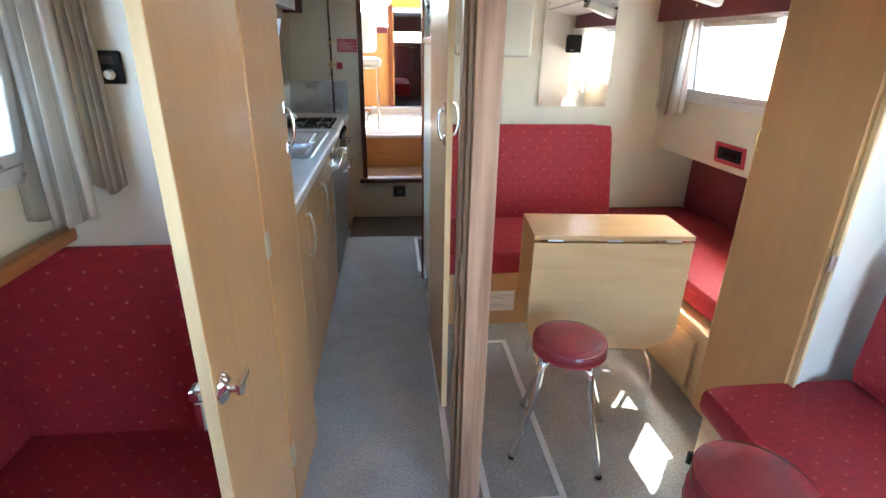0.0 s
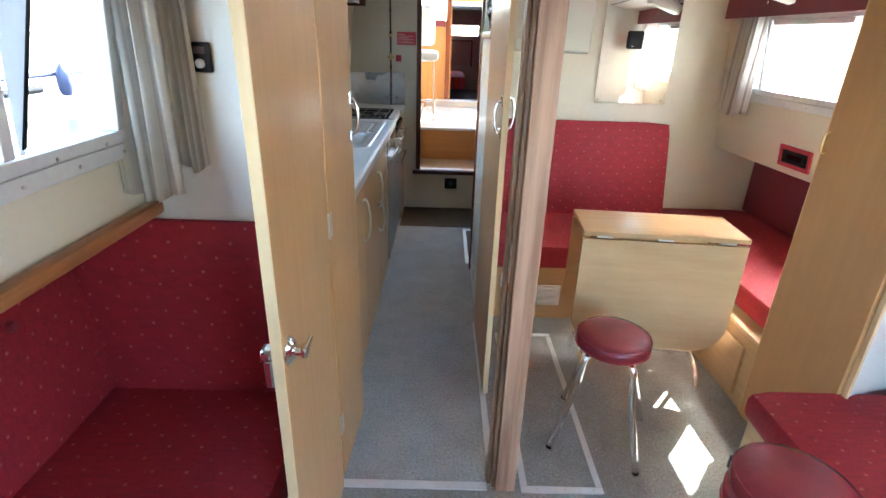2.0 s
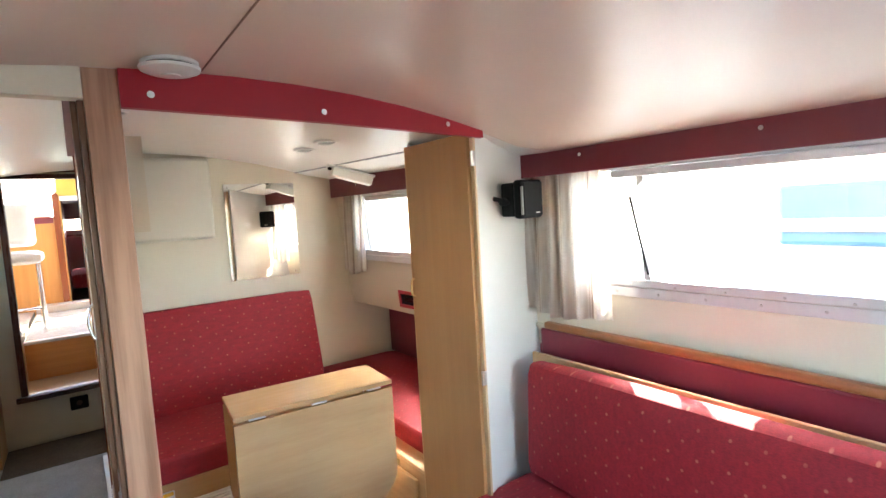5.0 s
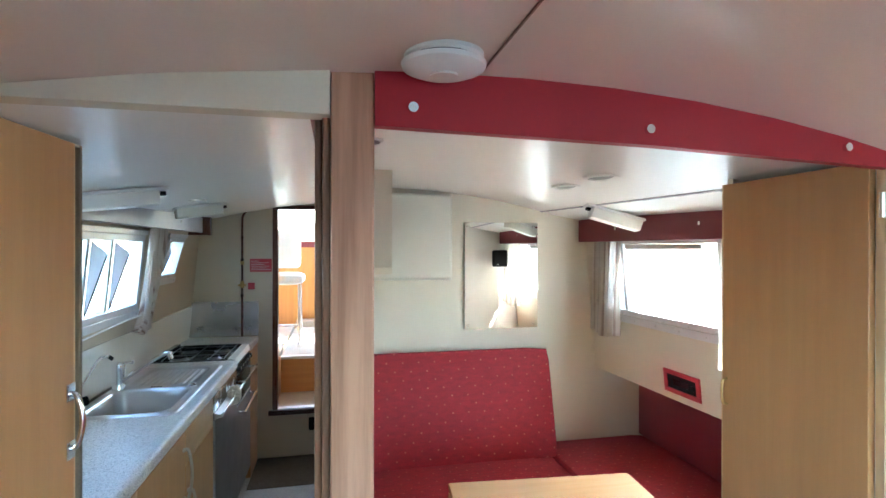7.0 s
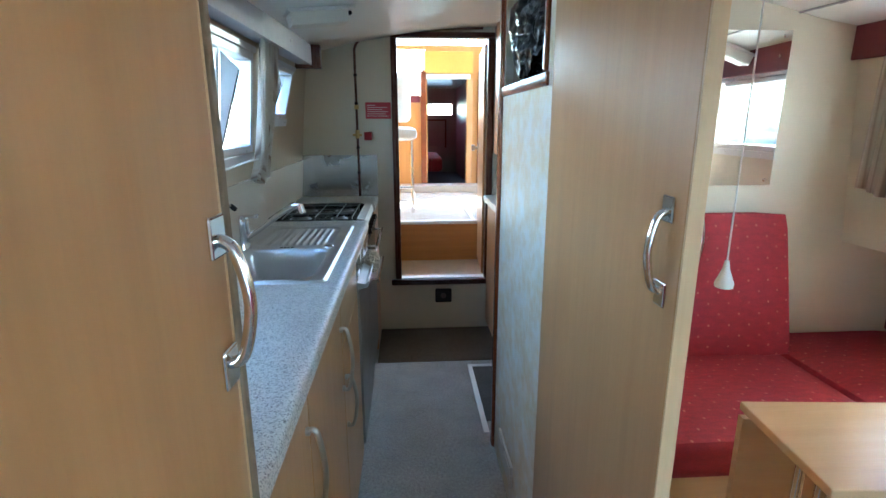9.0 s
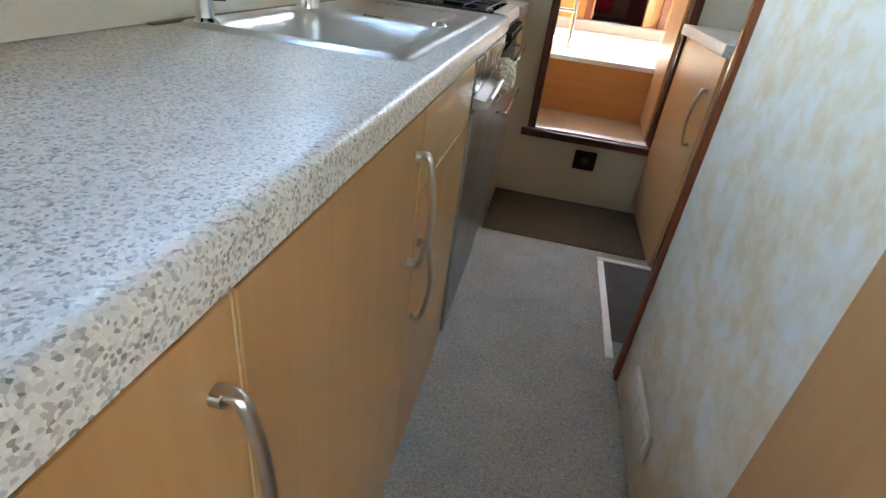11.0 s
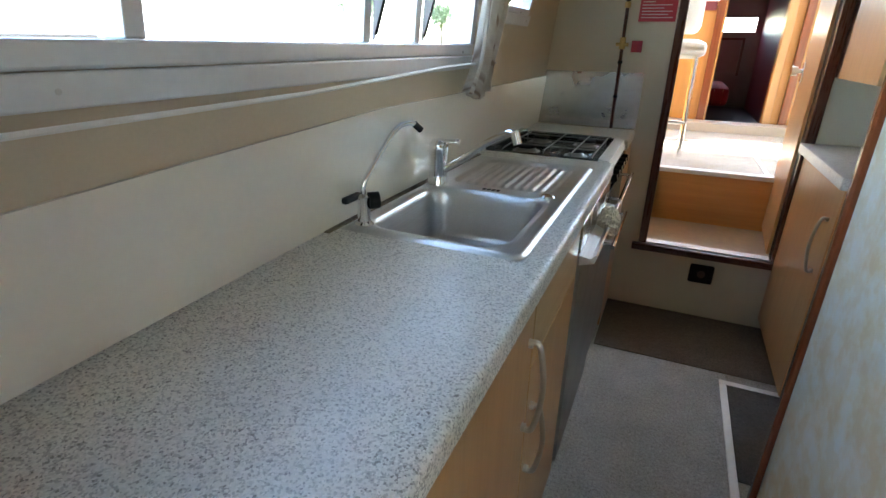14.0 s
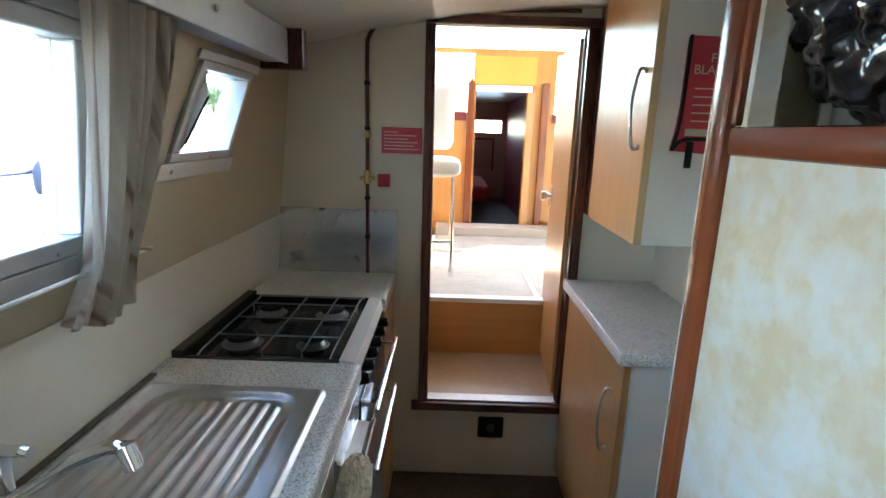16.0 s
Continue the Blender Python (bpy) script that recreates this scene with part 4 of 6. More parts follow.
# saloon seating
sb = thing("corner_seat", (0.6, 1.5, 0), "bulkhead seat with red dotted cloth cushions on a beech base", "sofa")
part("base", join(bx(-0.02, 1.18, 0, 1.05, 1.20, 0.305, 0.003), bx(-0.02, 1.20, 0.29, 1.05, 1.905, 0.305)), BEECH_X, sb, "beech plywood seat base")
cushion("seat", Matrix.Translation((0.54, 1.52, 0.378)), (0.555, 0.375, 0.072), 0.045, RED_XY, sb, "red cloth seat cushion")
cushion("backrest", Matrix.Translation((0.555, 1.765, 0.715)) @ Matrix.Rotation(radians(-14), 4, "X"), (0.55, 0.05, 0.29), 0.035, RED_XZ, sb, "red dotted cloth backrest")
vt = part("vent", bx(0.21, 1.172, 0.085, 0.40, 1.18, 0.205, 0.002), WHITE_PL, sb, "white louvred vent")
for i in range(7):
    part("louvre", moved(bx(0.225, -0.004, -0.006, 0.385, 0.004, 0.006, 0.001), Matrix.Translation((0, 1.169, 0.101 + i * 0.0145)) @ Matrix.Rotation(radians(35), 4, "X")), WHITE_PL, vt)
so = part("socket_plate", bx(0.07, 1.172, 0.19, 0.155, 1.18, 0.275, 0.003), WHITE_PL, sb, "white double socket with a yellow label")
part("socket_label", bx(0.075, 1.171, 0.255, 0.15, 1.1715, 0.272), YELLOW, so)
part("pin_hole", join(*[bx(x, 1.1705, 0.215 + dz, x + 0.006, 1.1718, 0.219 + dz) for x in (0.085, 0.103, 0.121, 0.135) for dz in (0.0, 0.014)]), BLACK, so)
ss = thing("saloon_bench", (1.4, 1.1, 0), "starboard saloon seat with red cushion on a beech locker base", "sofa")
part("base", join(bx(1.035, 0.43, 0, 1.055, 1.20, 0.325, 0.003), bx(1.056, 0.43, 0.31, 1.75, 1.90, 0.325)), BEECH_Y, ss, "beech locker front")
cushion("seat", Matrix.Translation((1.425, 1.165, 0.39)), (0.325, 0.735, 0.063), 0.04, RED_XY, ss, "red dotted cloth seat cushion")
ld = part("locker_lid", bx(1.018, 0.50, 0.04, 1.034, 0.78, 0.275, 0.006), BEECH_Y, ss, "raised beech locker door")
part("locker_edge", bx(1.022, 0.43, 0.328, 1.05, 1.19, 0.345, 0.003), EDGE, ss, "pale edging strip")
part("locker_catch", bx(1.006, 0.66, 0.285, 1.034, 0.70, 0.31, 0.003), BRASS, ss, "brass locker catch")
solid("hull_backing", bx(1.725, 0.43, 0.44, 1.757, 1.905, 0.848, 0.01), MAROON, "dark maroon vinyl lining behind the saloon seat", "lining")


# ---- drop-leaf table ----
tb = thing("dropleaf_table", (0.65, 0.72, 0), "folded beech drop-leaf table on chrome legs", "table")
TM = Matrix.Translation((0.645, 0.715, 0)) @ Matrix.Rotation(radians(-4.8), 4, "Z")
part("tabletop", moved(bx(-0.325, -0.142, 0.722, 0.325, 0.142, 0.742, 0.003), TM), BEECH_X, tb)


def leaf(y, s):
    w, h, r = 0.325, 0.50, 0.13
    pts = [(-w, 0.709), (w, 0.709)]
    for a in range(0, 91, 15):
        pts.append((w - r + r * math.cos(radians(a)), 0.716 - h + r - r * math.sin(radians(a))))
    for a in range(90, 181, 15):
        pts.append((-w + r + r * math.cos(radians(a)), 0.716 - h + r - r * math.sin(radians(a))))
    return prism(pts, "y", y, y + s * 0.018)


part("leaf", moved(leaf(-0.14, 1), TM), BEECH_X, tb, "beech drop leaf with rounded corners")
part("leaf", moved(leaf(0.14, -1), TM), BEECH_X, tb, "beech drop leaf with rounded corners")
for x in (-0.24, 0.0, 0.24):
    part("hinge", moved(join(cyl((x - 0.03, -0.141, 0.719), (x + 0.03, -0.141, 0.719), 0.004, 8), bx(x - 0.03, -0.139, 0.7165, x + 0.03, -0.10, 0.7215)), TM), NICKEL, tb)
for sx in (-1, 1):
    part("upright", moved(tube([(sx * 0.25, -0.03, 0.715), (sx * 0.25, -0.03, 0.12)], 0.011, 12), TM), CHROME, tb)
    part("upright", moved(tube([(sx * 0.25, 0.03, 0.715), (sx * 0.25, 0.03, 0.12)], 0.011, 12), TM), CHROME, tb)
    ft = part("foot", moved(tube(arc([(sx * 0.25, 0.16, 0.008), (sx * 0.25, 0.13, 0.09), (sx * 0.25, 0.06, 0.13), (sx * 0.25, -0.06, 0.13), (sx * 0.25, -0.13, 0.09), (sx * 0.25, -0.16, 0.008)], 6), 0.0115, 12), TM), CHROME, tb, "bent chrome foot")
for y, z in ((-0.045, 0.155), (0.0, 0.165), (0.045, 0.155)):
    part("rail", moved(cyl((-0.25, y, z), (0.25, y, z), 0.009, 12), TM), CHROME, tb, "chrome stretcher rail")


# ---- stools ----
def stool(at, turn, seat_mat, label, h=0.465, legs=True):
    s = thing("stool", (0, 0, 0), label, "stool", "round stools")
    prof = [(0.02, h - 0.055), (0.118, h - 0.055), (0.130, h - 0.048), (0.1335, h - 0.03), (0.131, h - 0.014), (0.128, h - 0.011), (0.129, h - 0.007), (0.122, h + 0.001), (0.10, h + 0.006), (0.05, h + 0.009), (0.004, h + 0.010)]
    sd = part("seat", lathe(prof, 40), seat_mat, s)
    part("piping", lathe([(0.126, h - 0.013), (0.1315, h - 0.0125), (0.1335, h - 0.009), (0.1315, h - 0.0055), (0.126, h - 0.005)], 40), seat_mat, sd)
    part("seam", lathe([(0.130, h - 0.050), (0.1345, h - 0.047), (0.131, h - 0.044)], 40), seat_mat, sd)
    part("ring", lathe([(0.085, h - 0.062), (0.11, h - 0.062), (0.11, h - 0.0552), (0.085, h - 0.0552)], 28), CHROME, s, "steel ring under the seat")
    for k in range(4):
        a = math.pi / 4 + k * math.pi / 2
        c, n = math.cos(a), math.sin(a)
        pts = arc([(0.05 * c, 0.05 * n, h - 0.072), (0.098 * c, 0.098 * n, h - 0.074), (0.122 * c, 0.122 * n, h - 0.10), (0.138 * c, 0.138 * n, h - 0.2), (0.222 * c, 0.222 * n, 0.006)], 6)
        lg = part("leg", tube(pts, 0.0125, 12), CHROME, s, "bent chrome leg")
        part("rubber_foot", cyl((0.2215 * c, 0.2215 * n, 0.012), (0.223 * c, 0.223 * n, 0.0), 0.0125, 12), BLACK, lg)
    s.matrix_basis = pose(*at, 0, 0, turn)
    return s


s1 = stool((0.378, 0.285, 0), -22.5, SEAT_VINYL, "maroon vinyl round stool with chrome legs")
s2 = stool((0.562, -0.435, 0.0), -24, SEAT_VINYL, "maroon vinyl round stool under another in a stack")
s3 = copy_thing(s2, pose(0.565, -0.437, 0.062, 0, 0, -20))
tagged(s3, "maroon vinyl round stool stacked on another")
s4 = stool((0.585, -0.712, 0.0), -20, SEAT_GREY, "worn grey-brown vinyl round stool with chrome legs", 0.475)


# ---- galley ----
WT = [(a, b, c, d) for a, b, c, d in pierced(-1.068, -0.618, 0.4155, 3.094, ((-1.03, -0.66, 1.335, 2.148), (-1.068, -0.618, 2.285, 2.775)))]
wt = thing("worktop", (-0.82, 1.7, 0.86), "grey speckled laminate worktop with a rounded front edge", "worktop")
for a, b, c, d in WT:
    part("slab", bx(a, c, 0.858, b, d, 0.90), WORKTOP, wt)
nose = [(-0.618, 0.858), (-0.600, 0.858), (-0.597, 0.861), (-0.597, 0.890), (-0.599, 0.896), (-0.604, 0.90), (-0.618, 0.90)]
part("front_edge", prism(nose, "y", 0.4155, 2.285), WORKTOP, wt)
part("front_edge", prism(nose, "y", 2.775, 3.094), WORKTOP, wt)
def sloped_top(bm):
    """Lowers the panel's top edge at its aft end."""
    for v in bm.verts:
        if v.co.z > 1.0 and v.co.y < 1.0:
            v.co.z -= 0.034
    return bm


setting("wall_splashback", drawn_in(sloped_top(sheared(join(bx(-1.0695, 0.432, 0.902, -1.063, 1.5, 1.128), bx(-1.0695, 1.5, 0.902, -1.063, 3.09, 1.128)), LEAN_L, 0.9))), CREAM_GLOSS, "glossy cream splashback panel")
setting("trim_sink_seal", bx(-1.0605, 1.29, 0.8995, -1.046, 2.20, 0.9035, 0.001), plain("grubby_sealant", (0.16, 0.12, 0.08), 0.6, 0, 0.4, 40, 0.2, 18), "grubby brown sealant line behind the sink")
setting("trim_splashback_seal", join(*[bx(-1.066, 0.44 + 0.33 * i, 0.899, -1.061 + 0.002 * math.sin(i * 2.3), 0.76 + 0.33 * i, 0.9022 + 0.0012 * math.sin(i * 4.1)) for i in (0, 2, 3)]), PVC, "grubby sealant line behind the worktop")


def bow_handle(x, y, z0, z1, parent, s=1):
    pts = arc([(x, y, z0), (x + s * 0.02, y, z0 + 0.004), (x + s * 0.032, y, (z0 + z1) / 2), (x + s * 0.02, y, z1 - 0.004), (x, y, z1)], 7)
    h = part("handle", tube(pts, 0.0055, 10), NICKEL, parent, "bowed satin-nickel handle")
    for z in (z0, z1):
        part("boss", cyl((x, y, z), (x + s * 0.008, y, z), 0.008, 10), NICKEL, h)


def base_unit(y0, y1, hinge_left, hz, drawer=False):
    u = thing("base_cabinet", (-0.82, (y0 + y1) / 2, 0), "beech-fronted galley base cabinet under the worktop", "cabinet", "galley base cabinets")
    part("carcass", bx(-1.06, y0 + 0.001, 0.085, -0.622, y1 - 0.001, 0.74 if drawer else 0.857), BEECH, u)
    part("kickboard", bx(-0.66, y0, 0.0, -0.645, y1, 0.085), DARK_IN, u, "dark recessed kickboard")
    zt = 0.715 if drawer else 0.852
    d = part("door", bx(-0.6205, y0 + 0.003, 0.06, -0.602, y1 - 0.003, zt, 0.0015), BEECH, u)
    part("edging", bx(-0.6205, y1 - 0.0028, 0.06, -0.602, y1 - 0.0012, zt), EDGE, d)
    if drawer:
        w = part("drawer_front", bx(-0.6205, y0 + 0.003, 0.721, -0.602, y1 - 0.003, 0.852, 0.0015), BEECH_Y, u, "beech drawer front")
        part("edging", bx(-0.6205, y0 + 0.003, 0.7165, -0.6015, y1 - 0.003, 0.7203), EDGE, w, "pale edging strip")
    bow_handle(-0.602, y0 + 0.03 if hinge_left else y1 - 0.03, *hz, d)
    return u


base_unit(0.417, 0.787, False, (0.612, 0.793))
base_unit(0.787, 1.268, False, (0.610, 0.791))
base_unit(1.268, 1.715, True, (0.455, 0.615), True)
fill = thing("end_filler", (-0.82, 2.93, 0), "beech filler cabinet beside the cooker", "cabinet")
part("front", bx(-0.62, 2.785, 0.0, -0.602, 3.09, 0.855, 0.002), BEECH, fill)
part("side", bx(-1.06, 2.785, 0, -0.621, 2.80, 0.855), BEECH, fill)

# under-worktop fridge with a steel door
fr = thing("fridge", (-0.82, 2.0, 0), "built-in fridge with a dull stainless steel door", "fridge")
part("body", bx(-1.05, 1.722, 0.06, -0.628, 2.265, 0.855), BLACK, fr, "dark fridge body")
part("door", bx(-0.627, 1.724, 0.085, -0.594, 2.263, 0.735, 0.004), STEEL_DK, fr)
gr = part("grip_rail", prism([(-0.60, 0.742), (-0.562, 0.752), (-0.556, 0.772), (-0.560, 0.776), (-0.572, 0.764), (-0.60, 0.768)], "y", 1.73, 2.255), STEEL, fr, "bent steel grip rail")
part("control_panel", bx(-0.627, 1.724, 0.775, -0.598, 2.263, 0.853, 0.003), STEEL_X, fr, "steel control strip")
part("kick_plate", bx(-0.66, 1.724, 0.0, -0.64, 2.263, 0.06), BLACK, fr)
# cooker
ck = thing("cooker", (-0.82, 2.53, 0), "freestanding gas cooker with black hob and chrome rails", "cooker")
part("body", bx(-1.05, 2.29, 0.06, -0.615, 2.77, 0.86), STEEL_X, ck)
part("plinth", bx(-1.04, 2.30, 0, -0.66, 2.76, 0.059), BLACK, ck)
hob = part("hob", bx(-1.062, 2.288, 0.862, -0.652, 2.772, 0.885, 0.003), BLACK_GLOSS, ck, "glossy black enamel hob")
for rim in (bx(-1.062, 2.288, 0.8855, -1.03, 2.772, 0.918, 0.004), bx(-1.029, 2.288, 0.8855, -0.652, 2.298, 0.905, 0.003), bx(-1.029, 2.762, 0.8855, -0.652, 2.772, 0.905, 0.003)):
    part("rim", rim, BLACK_GLOSS, hob)
part("front_trim", prism([(-0.651, 0.862), (-0.612, 0.862), (-0.606, 0.868), (-0.614, 0.902), (-0.651, 0.908)], "y", 2.288, 2.772), WHITE_PL, ck, "pale cream front edge of the hob")
for cx, cy, r in ((-0.94, 2.42, 0.040), (-0.94, 2.65, 0.034), (-0.75, 2.42, 0.030), (-0.75, 2.65, 0.038)):
    bn = part("burner", lathe([(r + 0.014, 0.8852), (r + 0.012, 0.888), (r + 0.006, 0.8865), (r + 0.002, 0.888), (r - 0.002, 0.894), (r - 0.006, 0.899), (r - 0.010, 0.901)], 28, (cx, cy, 0)), BURNER, ck, "dull alloy gas burner ring")
    part("cap", lathe([(r - 0.001, 0.9012), (r, 0.906), (r - 0.005, 0.911), (0.002, 0.9125)], 24, (cx, cy, 0)), BLACK, bn, "black burner cap")
grid_bars = [((-1.0, y), (-0.675, y)) for y in (2.41, 2.54, 2.66)] + [((x, 2.315), (x, 2.735)) for x in (-0.85, -0.75)]
ps = part("pan_support", tube(arc([(-1.0, 2.315, 0.888), (-1.0, 2.322, 0.910), (-1.0, 2.70, 0.912), (-0.985, 2.735, 0.912), (-0.69, 2.735, 0.912), (-0.675, 2.70, 0.912), (-0.675, 2.322, 0.910), (-0.675, 2.315, 0.888)], 4), 0.0026, 8), IRON, ck, "wire pan support")
for a, b in grid_bars:
    part("bar", cyl((*a, 0.913), (*b, 0.913), 0.0024, 8), IRON, ps)
for x, y in ((-1.0, 2.66), (-0.675, 2.66), (-0.85, 2.315), (-0.75, 2.315)):
    part("stud", cyl((x, y, 0.886), (x, y, 0.912), 0.0026, 8), IRON, ps)
for i in range(4):
    part("hob_vent", bx(-0.856 - 0.004 * (i % 2), 2.465 + i * 0.03, 0.8853, -0.836, 2.483 + i * 0.03, 0.8868, 0.0005), BLACK, hob)
for i in range(6):
    y = 2.335 + i * 0.078
    kb = part("knob", cyl((-0.614, y, 0.835), (-0.585, y, 0.838), 0.018, 16, 0.014), BLACK, ck, "black control knob")
    part("pointer", bx(-0.5865, y - 0.002, 0.838, -0.5835, y + 0.002, 0.851), WHITE_PL, kb)
part("fascia", bx(-0.6145, 2.292, 0.80, -0.606, 2.768, 0.858, 0.002), BLACK_GLOSS, ck, "black control fascia")
gd = part("grill_door", bx(-0.6145, 2.295, 0.63, -0.600, 2.765, 0.795, 0.003), BLACK_GLOSS, ck, "black glass grill door")
od = part("oven_door", bx(-0.6145, 2.295, 0.09, -0.600, 2.765, 0.622, 0.003), STEEL_DK, ck, "steel oven door")
for z, dd in ((0.765, gd), (0.592, od)):
    part("rail_handle", join(cyl((-0.562, 2.30, z), (-0.562, 2.76, z), 0.008, 12), cyl((-0.60, 2.33, z), (-0.562, 2.33, z), 0.006, 10), cyl((-0.60, 2.73, z), (-0.562, 2.73, z), 0.006, 10)), CHROME, dd, "chrome rail handle")
solid("splash_plate", bx(-1.075, 3.086, 0.905, -0.594, 3.094, 1.155, 0.001), STEEL_X, "brushed steel splash plate behind the cooker", "panel")


# inset sink
def rounded_box(x, y, cx, cy, hx, hy, r):
    qx, qy = abs(x - cx) - hx + r, abs(y - cy) - hy + r
    return math.hypot(max(qx, 0), max(qy, 0)) + min(max(qx, qy), 0) - r


def sstep(a, b, t):
    t = max(0.0, min(1.0, (t - a) / (b - a)))
    return t * t * (3 - 2 * t)


def sink_z(x, y):
    z = 0.9065
    e = rounded_box(x, y, -0.845, 1.742, 0.199, 0.419, 0.03)
    z -= 0.006 * sstep(-0.012, 0.0, e)
    b = rounded_box(x, y, -0.852, 1.540, 0.158, 0.178, 0.06)
    z -= 0.004 * sstep(0.014, 0.0, b)
    z -= 0.125 * sstep(0.0, -0.026, b) + 0.012 * sstep(-0.02, -0.14, b)
    d = rounded_box(x, y, -0.842, 1.948, 0.150, 0.180, 0.06)
    z -= 0.007 * sstep(0.0, -0.022, d)
    f = rounded_box(x, y, -0.842, 1.945, 0.122, 0.150, 0.03)
    z += 0.006 * sstep(0.0, -0.012, f) * sstep(-0.2, 0.5, math.sin((x + 1.0) * 2 * math.pi / 0.0262))
    return z


sk = thing("sink", (-0.845, 1.742, 0.9), "stainless steel inset sink with a ribbed drainer", "sink")
sbm = bmesh.new()
NX, NY = 110, 150
sg = [[sbm.verts.new((-1.044 + 0.398 * i / NX, 1.323 + 0.838 * j / NY, sink_z(-1.044 + 0.398 * i / NX, 1.323 + 0.838 * j / NY))) for j in range(NY + 1)] for i in range(NX + 1)]
for i in range(NX):
    for j in range(NY):
        sbm.faces.new((sg[i][j], sg[i + 1][j], sg[i + 1][j + 1], sg[i][j + 1]))
part("bowl_and_drainer", sbm, STEEL, sk, smooth=60)
part("waste", join(lathe([(0.034, 0.7715), (0.034, 0.7745), (0.026, 0.776), (0.022, 0.772)], 24, (-0.852, 1.63, 0))), CHROME, sk, "chrome waste outlet")
part("strainer", lathe([(0.021, 0.7725), (0.012, 0.774), (0.003, 0.7742)], 20, (-0.852, 1.63, 0)), BLACK, sk, "dark strainer")
part("overflow_grille", join(*[bx(-0.875 + 0.013 * i, 1.735, 0.9062, -0.867 + 0.013 * i, 1.750, 0.9075) for i in range(4)]), BLACK, sk, "dark overflow slots")
part("pop_up_knob", lathe([(0.019, 0.905), (0.019, 0.909), (0.015, 0.913), (0.003, 0.914)], 20, (-0.70, 1.738, 0)), CHROME, sk, "chrome button")
mx = thing("mixer_tap", (-1.007, 1.742, 0.905), "chrome single-lever mixer tap with a swivel spout", "tap")
part("body", lathe([(0.029, 0.905), (0.027, 0.922), (0.025, 0.93), (0.025, 0.99), (0.027, 1.0), (0.026, 1.016), (0.016, 1.026), (0.003, 1.028)], 24, (-1.007, 1.742, 0)), CHROME, mx)
part("lever", join(bx(-1.012, 1.732, 1.020, -0.952, 1.752, 1.029, 0.004), cyl((-0.956, 1.742, 1.026), (-0.946, 1.743, 1.024), 0.0085, 12)), CHROME, mx)
part("spout", tube(arc([(-0.995, 1.742, 0.942), (-0.93, 1.73, 0.985), (-0.86, 1.712, 1.035), (-0.80, 1.70, 1.066), (-0.778, 1.696, 1.062)], 6), 0.0095, 12), CHROME, mx)
part("aerator", cyl((-0.785, 1.697, 1.072), (-0.774, 1.694, 1.042), 0.012, 16, 0.011), CHROME, mx)
ft = thing("filter_tap", (-1.008, 1.365, 0.905), "slim chrome drinking-water tap with a black lever", "tap")
part("body", lathe([(0.021, 0.9), (0.021, 0.906), (0.014, 0.912), (0.013, 0.955), (0.016, 0.965), (0.004, 0.972)], 20, (-1.008, 1.365, 0)), CHROME, ft)
part("lever", join(bx(-1.03, 1.315, 0.958, -1.015, 1.372, 0.972, 0.004), cyl((-1.0, 1.372, 0.955), (-0.985, 1.388, 0.955), 0.018, 14)), BLACK, ft, "black plastic lever")
part("spout", tube(arc([(-1.008, 1.366, 0.96), (-1.008, 1.366, 0.985), (-1.004, 1.373, 1.004), (-0.992, 1.398, 1.040), (-0.978, 1.428, 1.080), (-0.968, 1.450, 1.101), (-0.957, 1.472, 1.107), (-0.947, 1.490, 1.102)], 6), 0.0055, 10), CHROME, ft)
part("tip", cyl((-0.949, 1.487, 1.104), (-0.940, 1.500, 1.090), 0.0075, 12), BLACK, ft, "black spout tip")

# fire extinguisher and junction box on the wardrobe panel
EX, EY, EZ, ER = -0.735, 0.464, 1.053, 0.042
ex = thing("fire_extinguisher", (EX, EY, EZ), "red fire extinguisher in a black wire bracket", "fire extinguisher")
part("cylinder", lathe([(0.024, EZ), (0.037, EZ + 0.004), (ER, EZ + 0.013), (ER, EZ + 0.22), (0.037, EZ + 0.243), (0.024, EZ + 0.257), (0.014, EZ + 0.265)], 32, (EX, EY, 0)), RED_PAINT, ex)
part("valve", join(lathe([(0.014, EZ + 0.265), (0.014, EZ + 0.29), (0.003, EZ + 0.295)], 16, (EX, EY, 0)), bx(EX - 0.01, EY - 0.02, EZ + 0.295, EX + 0.01, EY + 0.06, EZ + 0.306, 0.003)), BLACK, ex, "black valve and grip")


def wrap(a0, a1, z0, z1, r):
    bm = bmesh.new()
    n = 14
    vs = [[bm.verts.new((EX + r * math.cos(radians(a0 + (a1 - a0) * i / n)), EY + r * math.sin(radians(a0 + (a1 - a0) * i / n)), EZ + z)) for z in (z0, z1)] for i in range(n + 1)]
    for p, q in zip(vs, vs[1:]):
        bm.faces.new((p[0], q[0], q[1], p[1]))
    bmesh.ops.solidify(bm, geom=bm.faces[:], thickness=0.0004)
    return bm


